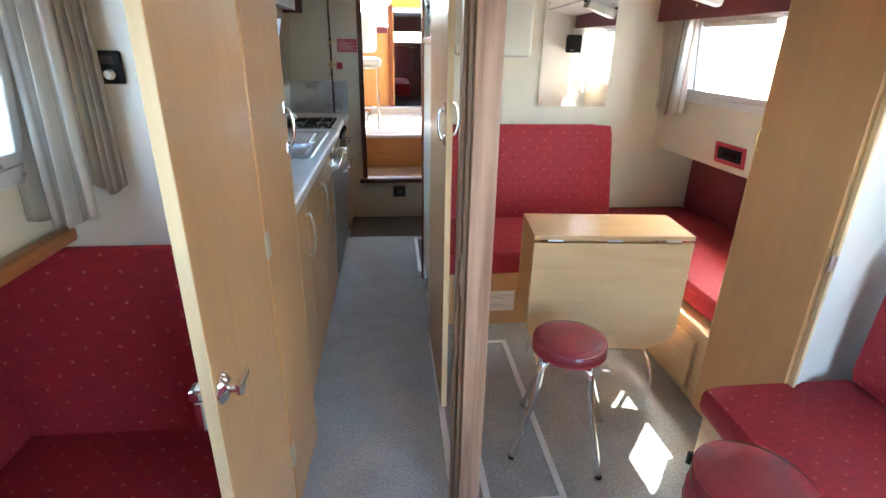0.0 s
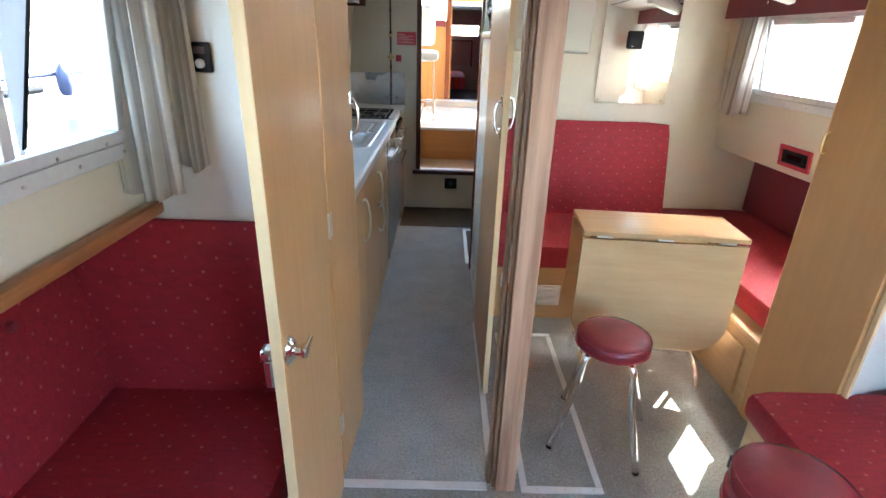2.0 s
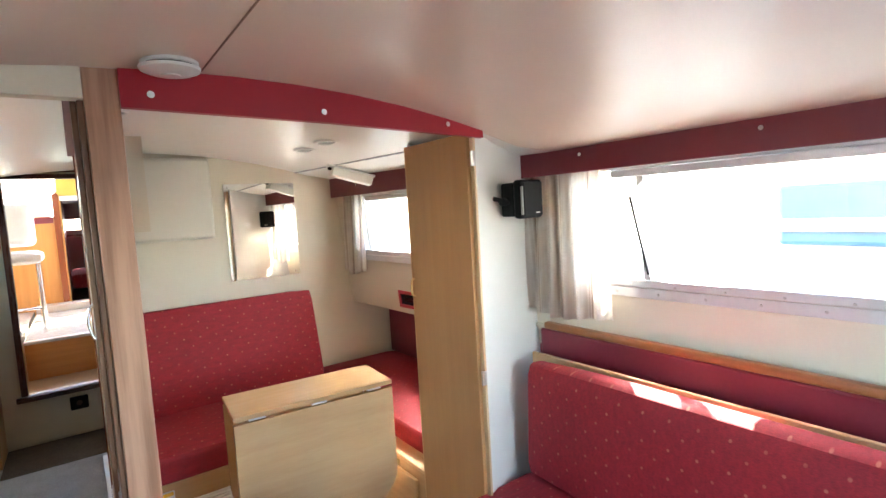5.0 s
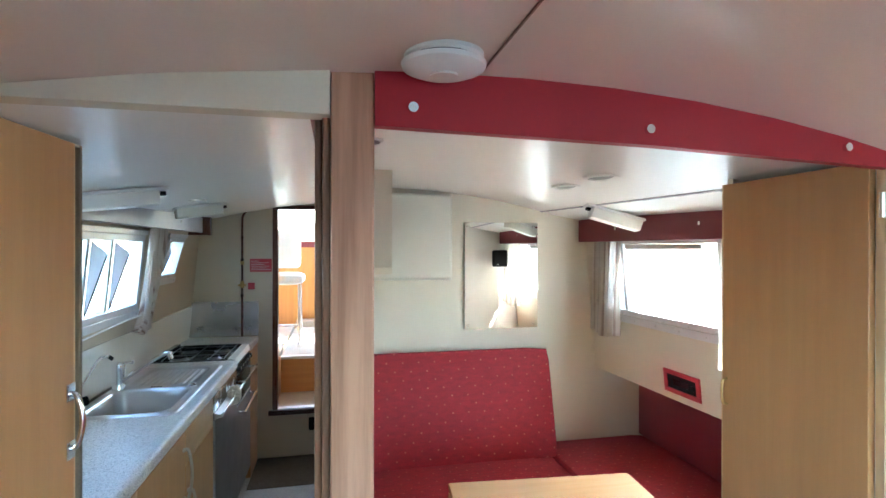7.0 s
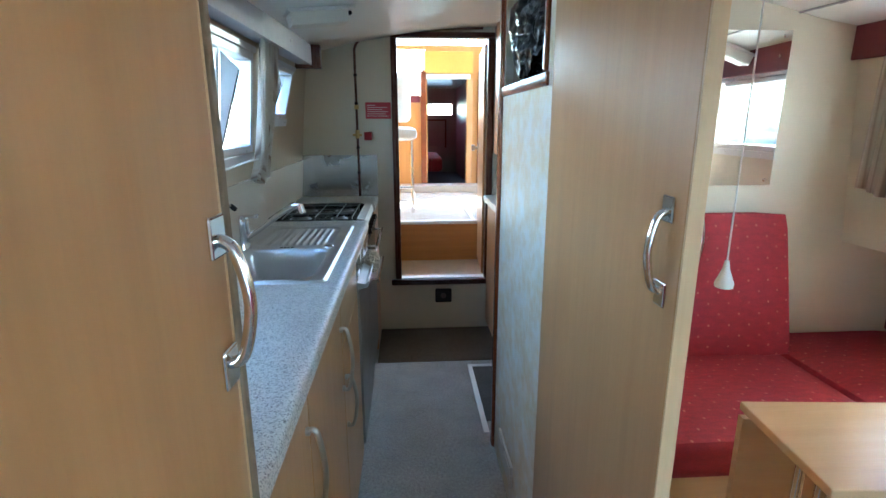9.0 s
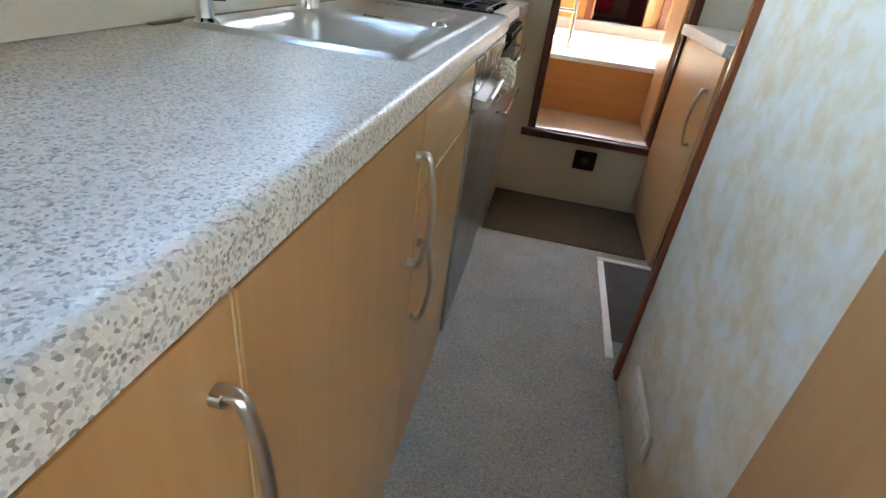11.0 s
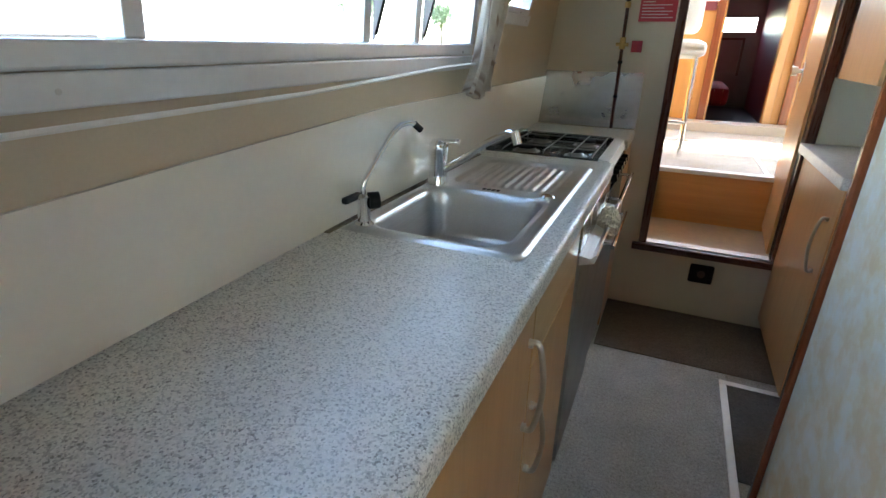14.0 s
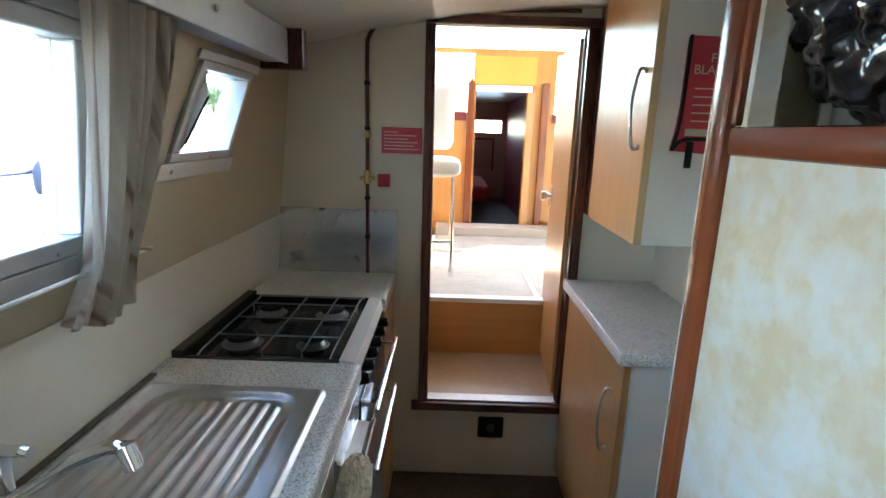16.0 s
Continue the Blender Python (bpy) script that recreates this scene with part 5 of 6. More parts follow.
lb = part("label", wrap(-95, 2, 0.095, 0.21, 0.0427), PAPER, ex, "cream printed label")
for i in range(12):
    part("print_line", wrap(-85, -8 - 6 * (i % 3), 0.102 + 0.0085 * i, 0.1035 + 0.0085 * i, 0.0432), INK, lb)
for z in (0.10, 0.14, 0.18):
    for a in (9, 34):
        part("pictogram", wrap(a, a + 18, z, z + 0.03, 0.0427), WHITE_PL, ex, "white pictogram panel")
part("rule", wrap(4, 70, 0.088, 0.0892, 0.0427), WHITE_PL, ex)
part("logo_bar", wrap(12, 60, 0.068, 0.08, 0.0427), WHITE_PL, ex, "pale logo bar")
part("bracket", tube(arc([(EX - 0.045, 0.42, EZ + 0.05), (EX - 0.045, 0.422, EZ - 0.004), (EX - 0.036, 0.428, EZ - 0.012), (EX, EY, EZ - 0.012), (EX + 0.036, EY + 0.016, EZ - 0.012), (EX + 0.043, EY + 0.019, EZ - 0.004), (EX + 0.043, EY + 0.019, EZ + 0.014), (EX + 0.041, EY + 0.018, EZ + 0.02)], 5), 0.003, 8), BLACK, ex, "black wire bracket")
part("back_strap", bx(EX - 0.05, 0.4155, EZ + 0.02, EX - 0.04, 0.4175, EZ + 0.22), BLACK, ex, "black bracket strap")
jb = thing("junction_box", (-0.66, 0.44, 0.9), "white plastic mains box with a yellow warning label", "junction box")
part("case", bx(-0.706, 0.4155, 0.90, -0.626, 0.462, 0.988, 0.006), WHITE_PL, jb)
part("lid_joint", bx(-0.7064, 0.4156, 0.912, -0.6256, 0.4624, 0.9128), PVC, jb)
wlbl = part("warning_label", bx(-0.700, 0.421, 0.9882, -0.646, 0.449, 0.9886), YELLOW, jb, "yellow electrical warning label")
word("lettering", "240V AC", 0.011, Matrix.Translation((-0.68, 0.435, 0.9888)) @ Matrix.Rotation(radians(180), 4, "Z"), INK, wlbl)
part("warning_sign", join(*[tube([a, b], 0.0008, 4) for a, b in zip(((-0.664, 0.427, 0.989), (-0.650, 0.427, 0.989), (-0.657, 0.443, 0.989)), ((-0.650, 0.427, 0.989), (-0.657, 0.443, 0.989), (-0.664, 0.427, 0.989)))]), INK, wlbl)

# bulkhead fittings
dfm = thing("door_frame", (-0.19, 3.09, 0.33), "dark mahogany frame round the raised doorway", "door frame", kind="structure")
part("jamb", bx(-0.497, 3.078, 0.355, -0.46, 3.15, 1.83, 0.004), MAHOG, dfm)
part("jamb", bx(0.082, 3.078, 0.355, 0.122, 3.15, 1.83, 0.004), MAHOG, dfm)
part("head", bx(-0.497, 3.078, 1.831, 0.122, 3.15, 1.862, 0.004), MAHOG_X, dfm)
part("sill", bx(-0.525, 3.066, 0.316, 0.137, 3.094, 0.352, 0.005), MAHOG_X, dfm)
part("sill_strip", bx(-0.458, 3.085, 0.3535, 0.08, 3.14, 0.360, 0.002), ALU_WHITE, dfm, "white metal sill strip")
sg1 = thing("warning_sign", (-0.58, 3.09, 1.41), "small red plastic instruction sign with white print", "sign")
part("plate", bx(-0.655, 3.0905, 1.370, -0.503, 3.0945, 1.466, 0.001), RED_SIGN, sg1)
for i in range(6):
    part("print_line", bx(-0.645, 3.0895, 1.385 + 0.0125 * i, -0.645 + (0.13, 0.11, 0.125, 0.09, 0.12, 0.05)[i], 3.0903, 1.388 + 0.0125 * i), WHITE_PL, sg1)
gp = thing("gas_pipe", (-0.707, 3.08, 0.9), "dark gas pipe with a brass shut-off valve", "pipe")
part("pipe", tube(arc([(-0.707, 3.083, 0.902), (-0.707, 3.083, 1.3), (-0.707, 3.083, 1.70), (-0.70, 3.083, 1.78), (-0.66, 3.083, 1.825), (-0.59, 3.083, 1.855), (-0.45, 3.083, 1.872), (0.05, 3.083, 1.885)], 7), 0.0075, 10), MAHOG, gp, "dark painted pipe")
for z in (1.05, 1.20, 1.46, 1.62):
    part("clip", cyl((-0.707, 3.083, z - 0.006), (-0.707, 3.083, z + 0.006), 0.011, 10), BLACK, gp)
part("valve", join(cyl((-0.707, 3.083, 1.255), (-0.707, 3.083, 1.305), 0.013, 12), cyl((-0.735, 3.08, 1.275), (-0.68, 3.08, 1.275), 0.008, 10)), BRASS, gp, "brass shut-off valve")
part("union", cyl((-0.707, 3.083, 1.425), (-0.707, 3.083, 1.45), 0.013, 8), BRASS, gp)
solid("valve_tag", bx(-0.668, 3.0895, 1.243, -0.622, 3.0945, 1.292, 0.002), RED_SIGN, "small square red valve tag", "sign")
sc = thing("bulkhead_socket", (-0.186, 3.09, 0.235), "black twelve-volt socket on the bulkhead", "socket")
part("plate", bx(-0.240, 3.083, 0.186, -0.132, 3.0945, 0.282, 0.008), BLACK, sc)
part("outlet", moved(lathe([(0.018, 0), (0.018, 0.005), (0.011, 0.005)], 16), Matrix.Translation((-0.186, 3.083, 0.234)) @ Matrix.Rotation(radians(90), 4, "X")), DARK_IN, sc)

# cupboards in the recess
up = thing("wall_cupboard", (0.26, 2.8, 1.16), "white wall cupboard with a beech door", "cabinet")
part("body", bx(0.135, 2.525, 1.166, 0.418, 3.09, 1.90, 0.002), WHITE_WALL, up)
ud = part("door", bx(0.113, 2.523, 1.168, 0.134, 2.985, 1.90, 0.002), BEECH, up, "beech cupboard door")
part("edging", bx(0.113, 2.5205, 1.168, 0.134, 2.5225, 1.90), EDGE, ud)
bow_handle(0.113, 2.565, 1.43, 1.63, ud, -1)
part("filler", bx(0.123, 2.987, 1.168, 0.134, 3.09, 1.90), MAHOG, up)
lo = thing("low_cupboard", (0.25, 2.75, 0), "white low cupboard with a beech door", "cabinet")
part("body", bx(0.115, 2.42, 0.06, 0.418, 3.09, 0.862, 0.002), WHITE_WALL, lo)
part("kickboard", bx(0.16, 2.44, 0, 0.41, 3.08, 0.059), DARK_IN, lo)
ldr = part("door", bx(0.094, 2.425, 0.065, 0.114, 3.07, 0.857, 0.002), BEECH, lo, "beech cupboard door")
bow_handle(0.094, 2.50, 0.55, 0.74, ldr, -1)
sw = thing("side_worktop", (0.24, 2.74, 0.865), "small grey speckled worktop over the low cupboard", "worktop")
part("slab", bx(0.07, 2.395, 0.863, 0.418, 3.092, 0.902, 0.004), WORKTOP, sw)
fb = thing("fire_blanket", (0.28, 2.51, 1.42), "red fire blanket pouch hung on the cupboard side", "fire blanket")
part("pouch", prism([(0.176, 1.425), (0.37, 1.412), (0.37, 1.705), (0.192, 1.708), (0.190, 1.53), (0.185, 1.47)], "y", 2.502, 2.522, 0.004), RED_SIGN, fb, "red vinyl pouch")
part("binding", tube(arc([(0.192, 2.502, 1.708), (0.190, 2.500, 1.56), (0.186, 2.500, 1.48), (0.176, 2.500, 1.425)], 5), 0.005, 8), BLACK, fb, "black edge binding")
part("binding", tube(arc([(0.177, 2.498, 1.43), (0.20, 2.497, 1.452), (0.25, 2.497, 1.456), (0.36, 2.497, 1.45)], 5), 0.005, 8), BLACK, fb, "black edge binding")
part("pull_tape", bx(0.212, 2.497, 1.382, 0.230, 2.4995, 1.45), BLACK, fb, "black pull tape")
part("pull_tape", bx(0.285, 2.497, 1.382, 0.303, 2.4995, 1.45), BLACK, fb, "black pull tape")
FR = Matrix.Translation((0.275, 2.5005, 1.64)) @ Matrix.Rotation(radians(90), 4, "X")
word("lettering", "FIRE", 0.032, FR @ Matrix.Translation((0, 0.014, 0)), PAPER, fb)
word("lettering", "BLANKET", 0.032, FR @ Matrix.Translation((0, -0.014, 0)), PAPER, fb)
for i in range(5):
    part("print_line", bx(0.215, 2.4995, 1.50 + 0.02 * i, 0.215 + (0.09, 0.11, 0.07, 0.1, 0.08)[i], 2.5015, 1.503 + 0.02 * i), PAPER, fb)
part("print_box", bx(0.205, 2.4995, 1.464, 0.335, 2.5015, 1.482), PAPER, fb)


def crumple(at, size, seed, material, name, label, category, y_most=9.0):
    bm = bmesh.new()
    bmesh.ops.create_icosphere(bm, subdivisions=6, radius=1.0)
    for v in bm.verts:
        p = v.co.copy()
        k = 1.0 + 0.16 * noise.noise(p * 1.3 + Vector((seed, 0, 0)))
        k -= 0.20 * abs(noise.noise(p * 2.7 + Vector((0, seed, 0)))) + 0.15 * abs(noise.noise(p * 5.0 + Vector((0, 0, seed)))) + 0.07 * abs(noise.noise(Vector((p.x * 4.0, p.y * 4.0, p.z * 12.0)) + Vector((seed, seed, 0)))) + 0.035 * abs(noise.noise(Vector((p.x * 7.0, p.y * 9.0, p.z * 22.0)) + Vector((0, seed, seed))))
        q = p * k
        v.co = Vector((at[0] + q.x * size[0], min(y_most, at[1] + q.y * size[1]), max(at[2], at[2] + size[2] + q.z * size[2] * 1.12)))
    return solid(name, bm, material, label, category, smooth=28)


crumple((0.025, 1.625, 1.473), (0.095, 0.22, 0.155), 3.0, BAG, "rubbish_bag", "crumpled black polythene bag on the shelf", "bag", 1.765)
crumple((-0.568, 2.035, 0.722), (0.038, 0.062, 0.046), 8.0, TOWEL, "tea_towel", "crumpled cream tea towel bunched over the grip rail", "towel")
so2 = thing("socket", (-0.06, 1.53, 0.14), "cream double wall socket low on the panel", "socket")
part("plate", bx(-0.068, 1.41, 0.10, -0.0585, 1.65, 0.185, 0.003), WHITE_PL, so2)
part("gang", bx(-0.0705, 1.425, 0.115, -0.0682, 1.525, 0.172, 0.001), WHITE_PL, so2)
part("gang", bx(-0.0705, 1.535, 0.115, -0.0682, 1.635, 0.172, 0.001), WHITE_PL, so2)


# ---- saloon and aft fittings ----
mr = thing("mirror", (0.86, 1.905, 1.4), "frameless wall mirror held by corner screws", "mirror")
part("glass", bx(0.648, 1.899, 1.098, 1.079, 1.9085, 1.69), MIRROR, mr)
for x in (0.672, 1.055):
    for z in (1.118, 1.67):
        part("screw", cyl((x, 1.8985, z), (x, 1.893, z), 0.007, 12), CHROME, mr)
pd = thing("padded_panel", (0.376, 1.908, 1.6), "cream padded vinyl panel on the bulkhead", "panel")
part("pad", bx(0.125, 1.852, 1.377, 0.575, 1.899, 1.838, 0.022, 4), PAD_VINYL, pd)
part("backing_board", bx(0.12, 1.8995, 1.372, 0.580, 1.9085, 1.843, 0.002), PAD_VINYL, pd)
rd = thing("radio", (1.4, 1.14, 0.96), "black marine radio in a red frame on the cabin side", "radio")
def on_stbd(bm):
    for v in bm.verts:
        v.co.x += stbd(v.co.y) + LEAN_R * (v.co.z - 0.9)
    return bm
def on_stbd_low(bm):
    return on_stbd(moved(bm, Matrix.Translation((0, -0.015, -0.02))))


part("frame", on_stbd_low(join(bx(-0.012, 1.085, 0.905, -0.001, 1.31, 0.925, 0.002), bx(-0.012, 1.085, 0.99, -0.001, 1.31, 1.01, 0.002), bx(-0.012, 1.085, 0.9255, -0.001, 1.105, 0.9895, 0.002), bx(-0.012, 1.29, 0.9255, -0.001, 1.31, 0.9895, 0.002))), RED_SIGN, rd, "dark red frame")
part("face", on_stbd_low(bx(-0.007, 1.1055, 0.926, -0.001, 1.2895, 0.989)), BLACK, rd, "black face plate")
part("knob", on_stbd_low(cyl((-0.007, 1.125, 0.957), (-0.018, 1.125, 0.957), 0.012, 14)), BLACK, rd)
part("display", on_stbd_low(bx(-0.009, 1.15, 0.945, -0.0071, 1.25, 0.972)), BLACK_GLOSS, rd)


def ceil_ring(x, y, r, name, label, material=NICKEL):
    z = crown(x, y)
    t = thing(name, (x, y, z), label, "ceiling vent", "round ceiling vents")
    part("rim", lathe([(r, z + 0.004), (r * 0.99, z - 0.004), (r * 0.92, z - 0.006), (r * 0.80, z - 0.006), (r * 0.77, z - 0.001)], 28, (x, y, 0)), material, t)
    part("centre", lathe([(r * 0.76, z - 0.001), (r * 0.72, z - 0.003), (r * 0.2, z - 0.004), (0.003, z - 0.004)], 28, (x, y, 0)), PVC, t, "grey centre plate")


ceil_ring(0.862, 1.057, 0.07, "ceiling_vent", "round white-rimmed ceiling vent with a grey centre", WHITE_PL)
ceil_ring(0.845, 0.755, 0.07, "ceiling_vent", "round white-rimmed ceiling vent with a grey centre", WHITE_PL)
ceil_ring(-0.70, 1.80, 0.05, "ceiling_vent", "round metal ceiling vent with a grey centre")
ceil_ring(0.034, 0.555, 0.045, "cord_switch", "white round ceiling switch with a pull cord", WHITE_PL)
pc = thing("pull_cord", (0.034, 0.555, 1.13), "white pull cord with a small bell-shaped toggle", "cord")
part("cord", cyl((0.034, 0.555, 1.162), (0.034, 0.555, crown(0.034, 0.555) - 0.006), 0.0012, 6), WHITE_PL, pc)
part("toggle", lathe([(0.012, 1.128), (0.0125, 1.134), (0.005, 1.154), (0.003, 1.166)], 14, (0.034, 0.555, 0)), WHITE_PL, pc)
sd = thing("smoke_alarm", (0.105, -0.095, 1.80), "round white smoke alarm on the deckhead", "smoke alarm")
z = crown(0.1, 0)
part("base", lathe([(0.058, z + 0.006), (0.058, z - 0.006), (0.054, z - 0.008)], 32, (0.105, -0.095, 0)), WHITE_PL, sd)
part("gap", lathe([(0.052, z - 0.006), (0.052, z - 0.012)], 32, (0.105, -0.095, 0)), BLACK, sd, "dark vent slot")
part("cover", lathe([(0.054, z - 0.011), (0.062, z - 0.013), (0.060, z - 0.019), (0.045, z - 0.025), (0.02, z - 0.028), (0.003, z - 0.0285)], 32, (0.105, -0.095, 0)), WHITE_PL, sd)
part("test_button", lathe([(0.02, z - 0.027), (0.02, z - 0.031), (0.003, z - 0.0315)], 24, (0.105, -0.095, 0)), WHITE_PL, sd)


def strip_lamp(x, y, length, tilt, turn, label):
    zc = crown(x, y)
    m = Matrix.Translation((x, y, zc - 0.004)) @ Matrix.Rotation(radians(tilt), 4, "Y") @ Matrix.Rotation(radians(turn), 4, "Z")
    t = thing("strip_lamp", (x, y, zc), label, "lamp", "cabin strip lamps")
    part("base", moved(bx(-0.045, -length / 2, -0.012, 0.045, length / 2, 0.0, 0.003), m), WHITE_PL, t)
    part("cover", moved(prism([(-0.042, -0.012), (0.042, -0.012), (0.032, -0.058), (-0.032, -0.058)], "y", -length / 2 + 0.008, length / 2 - 0.03, 0.004), m), LAMP_PL, t, "ribbed lamp cover")
    part("switch", moved(bx(-0.012, length / 2 - 0.026, -0.026, 0.012, length / 2 - 0.006, -0.0125, 0.002), m), BLACK, t, "black rocker switch")


strip_lamp(1.205, 1.30, 0.27, 16, 78, "cream strip lamp on the saloon deckhead")
strip_lamp(-0.76, 1.10, 0.28, -9, -65, "white strip lamp on the galley deckhead")
strip_lamp(-0.73, 2.02, 0.26, -9, -65, "white strip lamp on the galley deckhead")


def speaker(at, m, label, square):
    s = thing("loudspeaker", at, label, "loudspeaker")
    mm = Matrix.Translation(at) @ m
    if square:
        part("plate", moved(bx(-0.034, -0.012, -0.034, 0.034, 0, 0.034, 0.004), mm), BLACK, s)
        part("knob", moved(lathe([(0.011, 0), (0.011, 0.006), (0.008, 0.012), (0.002, 0.013)], 18), mm @ Matrix.Translation((0.008, -0.012, -0.014)) @ Matrix.Rotation(radians(90), 4, "X")), WHITE_PL, s, "white round knob")
        part("grille", moved(bx(-0.026, -0.0135, 0.008, 0.022, -0.012, 0.024, 0.001), mm), DARK_IN, s)
    else:
        part("cabinet", moved(join(bx(-0.062, -0.062, -0.07, 0.062, -0.02, 0.07, 0.012, 3), prism([(-0.057, -0.021), (0.057, -0.021), (0.036, 0.06), (-0.036, 0.06)], "z", -0.062, 0.062, 0.008)), mm), BLACK, s)
        cone = part("grille", moved(bx(-0.052, -0.066, -0.06, 0.052, -0.0625, 0.06, 0.0015), mm), BLACK, s, "dark mesh grille")
        part("bezel", moved(bx(-0.0635, -0.0655, -0.055, -0.0565, -0.058, 0.045, 0.001), mm), PVC, cone, "grey bezel strip")
        part("badge", moved(bx(0.012, -0.0675, -0.052, 0.034, -0.0662, -0.048), mm), NICKEL, cone, "small metal badge")
        part("bracket", moved(join(tube(arc([(-0.04, 0.02, -0.01), (-0.066, 0.01, -0.008), (-0.078, 0.04, 0.004), (-0.07, 0.085, 0.012), (0.0, 0.10, 0.012)], 5), 0.009, 8), cyl((-0.062, 0.014, -0.008), (-0.086, 0.010, -0.006), 0.014, 12)), mm), BLACK, s, "black wall bracket")


speaker((-0.864, 0.0, 1.382), Matrix.Identity(4), "black square control plate on the partition", True)
speaker((1.30, 0.525, 1.46), Matrix.Rotation(radians(180), 4, "Z"), "small black loudspeaker on the locker side", False)
speaker((1.245, 0.005, 1.488), Matrix.Rotation(radians(6), 4, "Z"), "small black loudspeaker on a wall bracket", False)

# ---- wheelhouse beyond the doorway ----
setting("floor_landing", bx(-0.49, 3.14, 0.26, 0.42, 3.61, 0.335), plain("landing_vinyl", (0.40, 0.31, 0.22), 0.6, 0, 0.2, 30, 0.08, 5), "worn fawn lower landing")
setting("wall_riser", bx(-0.49, 3.611, 0.26, 0.42, 3.64, 0.612), ORANGE, "orange-brown plywood riser")
setting("trim_riser", bx(-0.49, 3.60, 0.6125, 0.42, 3.66, 0.637, 0.003), ALU_WHITE, "white metal nosing")
setting("wall_landing_sides", join(bx(-0.52, 3.14, 0.26, -0.491, 3.66, 0.63), bx(0.421, 3.14, 0.26, 0.45, 3.66, 0.63)), ORANGE, "orange-brown plywood landing sides")
setting("floor_wheelhouse", join(bx(-0.49, 3.661, 0.57, 0.42, 5.5, 0.63), bx(-1.2, 3.14, 0.57, -0.521, 5.5, 0.63), bx(0.451, 3.14, 0.57, 1.6, 5.5, 0.63)), carpet_mat("pale_carpet", (0.46, 0.43, 0.37)), "pale sunlit wheelhouse carpet")
setting("trim_wheelhouse_hatch", join(bx(0.068, 3.67, 0.63, 0.092, 4.70, 0.635), bx(-0.49, 4.70, 0.63, 0.42, 4.725, 0.635)), ALU_WHITE, "white hatch edging strips")
setting("wall_wheelhouse_port", wall_x(-1.26, -1.2, 3.14, 5.5, 0.57, 2.42, ((3.9, 5.25, 1.78, 2.2),)), ORANGE_Z, "orange plywood wheelhouse side with open windows")
setting("wall_wheelhouse_starboard", wall_x(1.6, 1.66, 3.14, 5.5, 0.57, 2.42, ((3.9, 5.25, 1.78, 2.2),)), ORANGE_Z, "orange plywood wheelhouse side with open windows")
setting("wall_wheelhouse_fore", wall_y(5.5, 5.54, -1.26, 1.66, 0.57, 2.12, ((-0.19, 0.225, 0.57, 1.83), (-1.1, -0.21, 1.62, 2.08), (0.46, 1.5, 1.62, 2.08))), ORANGE_Z, "orange plywood bulkhead with a doorway and windscreen")
# Roof out of view, added to keep the sun off the landing.
setting("ceiling_wheelhouse", bx(-1.26, 3.0, 2.42, 1.66, 5.36, 2.46), GELCOAT, "unseen white roof added to limit sun in the wheelhouse")
setting("wall_wheelhouse_aft", wall_y(3.136, 3.16, -1.26, 1.66, 1.96, 2.42, ()), GELCOAT, "white aft coaming of the wheelhouse")
setting("trim_wheelhouse_lintel", bx(-0.2, 5.46, 1.785, 0.262, 5.499, 1.835, 0.003), WHITE_PL, "white lintel")
setting("trim_wheelhouse_panel", bx(-0.22, 5.47, 1.84, 0.29, 5.499, 2.06, 0.004), plain("ochre_panel", (0.62, 0.36, 0.07), 0.4), "ochre panel over the doorway")
for i, x in enumerate((-0.262, 0.345)):
    setting("trim_wheelhouse_post", bx(x, 5.44, 0.631, x + 0.055, 5.499, 1.86, 0.004), CHERRY, "red-brown door post")
setting("trim_red_band", join(bx(-0.8, 5.485, 1.55, -0.27, 5.499, 1.615), bx(0.44, 5.485, 1.55, 1.0, 5.499, 1.615)), PELMET_DARK, "dark red band below the windscreen")
setting("trim_wheelhouse_jamb", bx(0.226, 5.45, 0.631, 0.285, 5.499, 1.784, 0.004), BEECH, "pale beech door jamb")
setting("trim_wheelhouse_step", bx(-0.49, 5.22, 0.631, 1.2, 5.439, 0.70, 0.004), plain("step_vinyl", (0.46, 0.40, 0.33), 0.5, 0, 0.12, 30, 0.05, 4), "fawn step along the wheelhouse bulkhead")
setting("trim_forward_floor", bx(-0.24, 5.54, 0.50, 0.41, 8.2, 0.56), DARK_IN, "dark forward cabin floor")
setting("wall_forward_sides", join(bx(-0.24, 5.54, 0.5, -0.2, 8.2, 1.86), bx(0.37, 5.54, 0.5, 0.41, 8.2, 1.86)), MAROON, "maroon forward cabin sides")
setting("wall_forward_end", wall_y(8.2, 8.24, -0.24, 0.41, 0.5, 1.86, ((-0.19, 0.30, 1.46, 1.62),)), plain("grey_lining", (0.30, 0.29, 0.28), 0.5), "grey forward end wall with a slot window")
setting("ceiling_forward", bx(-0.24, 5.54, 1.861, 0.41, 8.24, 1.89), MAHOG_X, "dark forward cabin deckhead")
fl = thing("forward_locker", (-0.05, 8.15, 0.9), "grey locker door at the end of the forward cabin", "cabinet")
part("door", bx(-0.22, 8.16, 0.98, 0.18, 8.198, 1.36, 0.004), plain("grey_door", (0.24, 0.23, 0.22), 0.5), fl)
part("surround", join(bx(-0.25, 8.17, 0.95, -0.222, 8.199, 1.39), bx(0.182, 8.17, 0.95, 0.21, 8.199, 1.39), bx(-0.2215, 8.17, 1.362, 0.1815, 8.199, 1.39)), MAHOG, fl)
fs = thing("forward_berth", (0.0, 7.6, 0.6), "maroon cushion on the forward berth", "sofa")
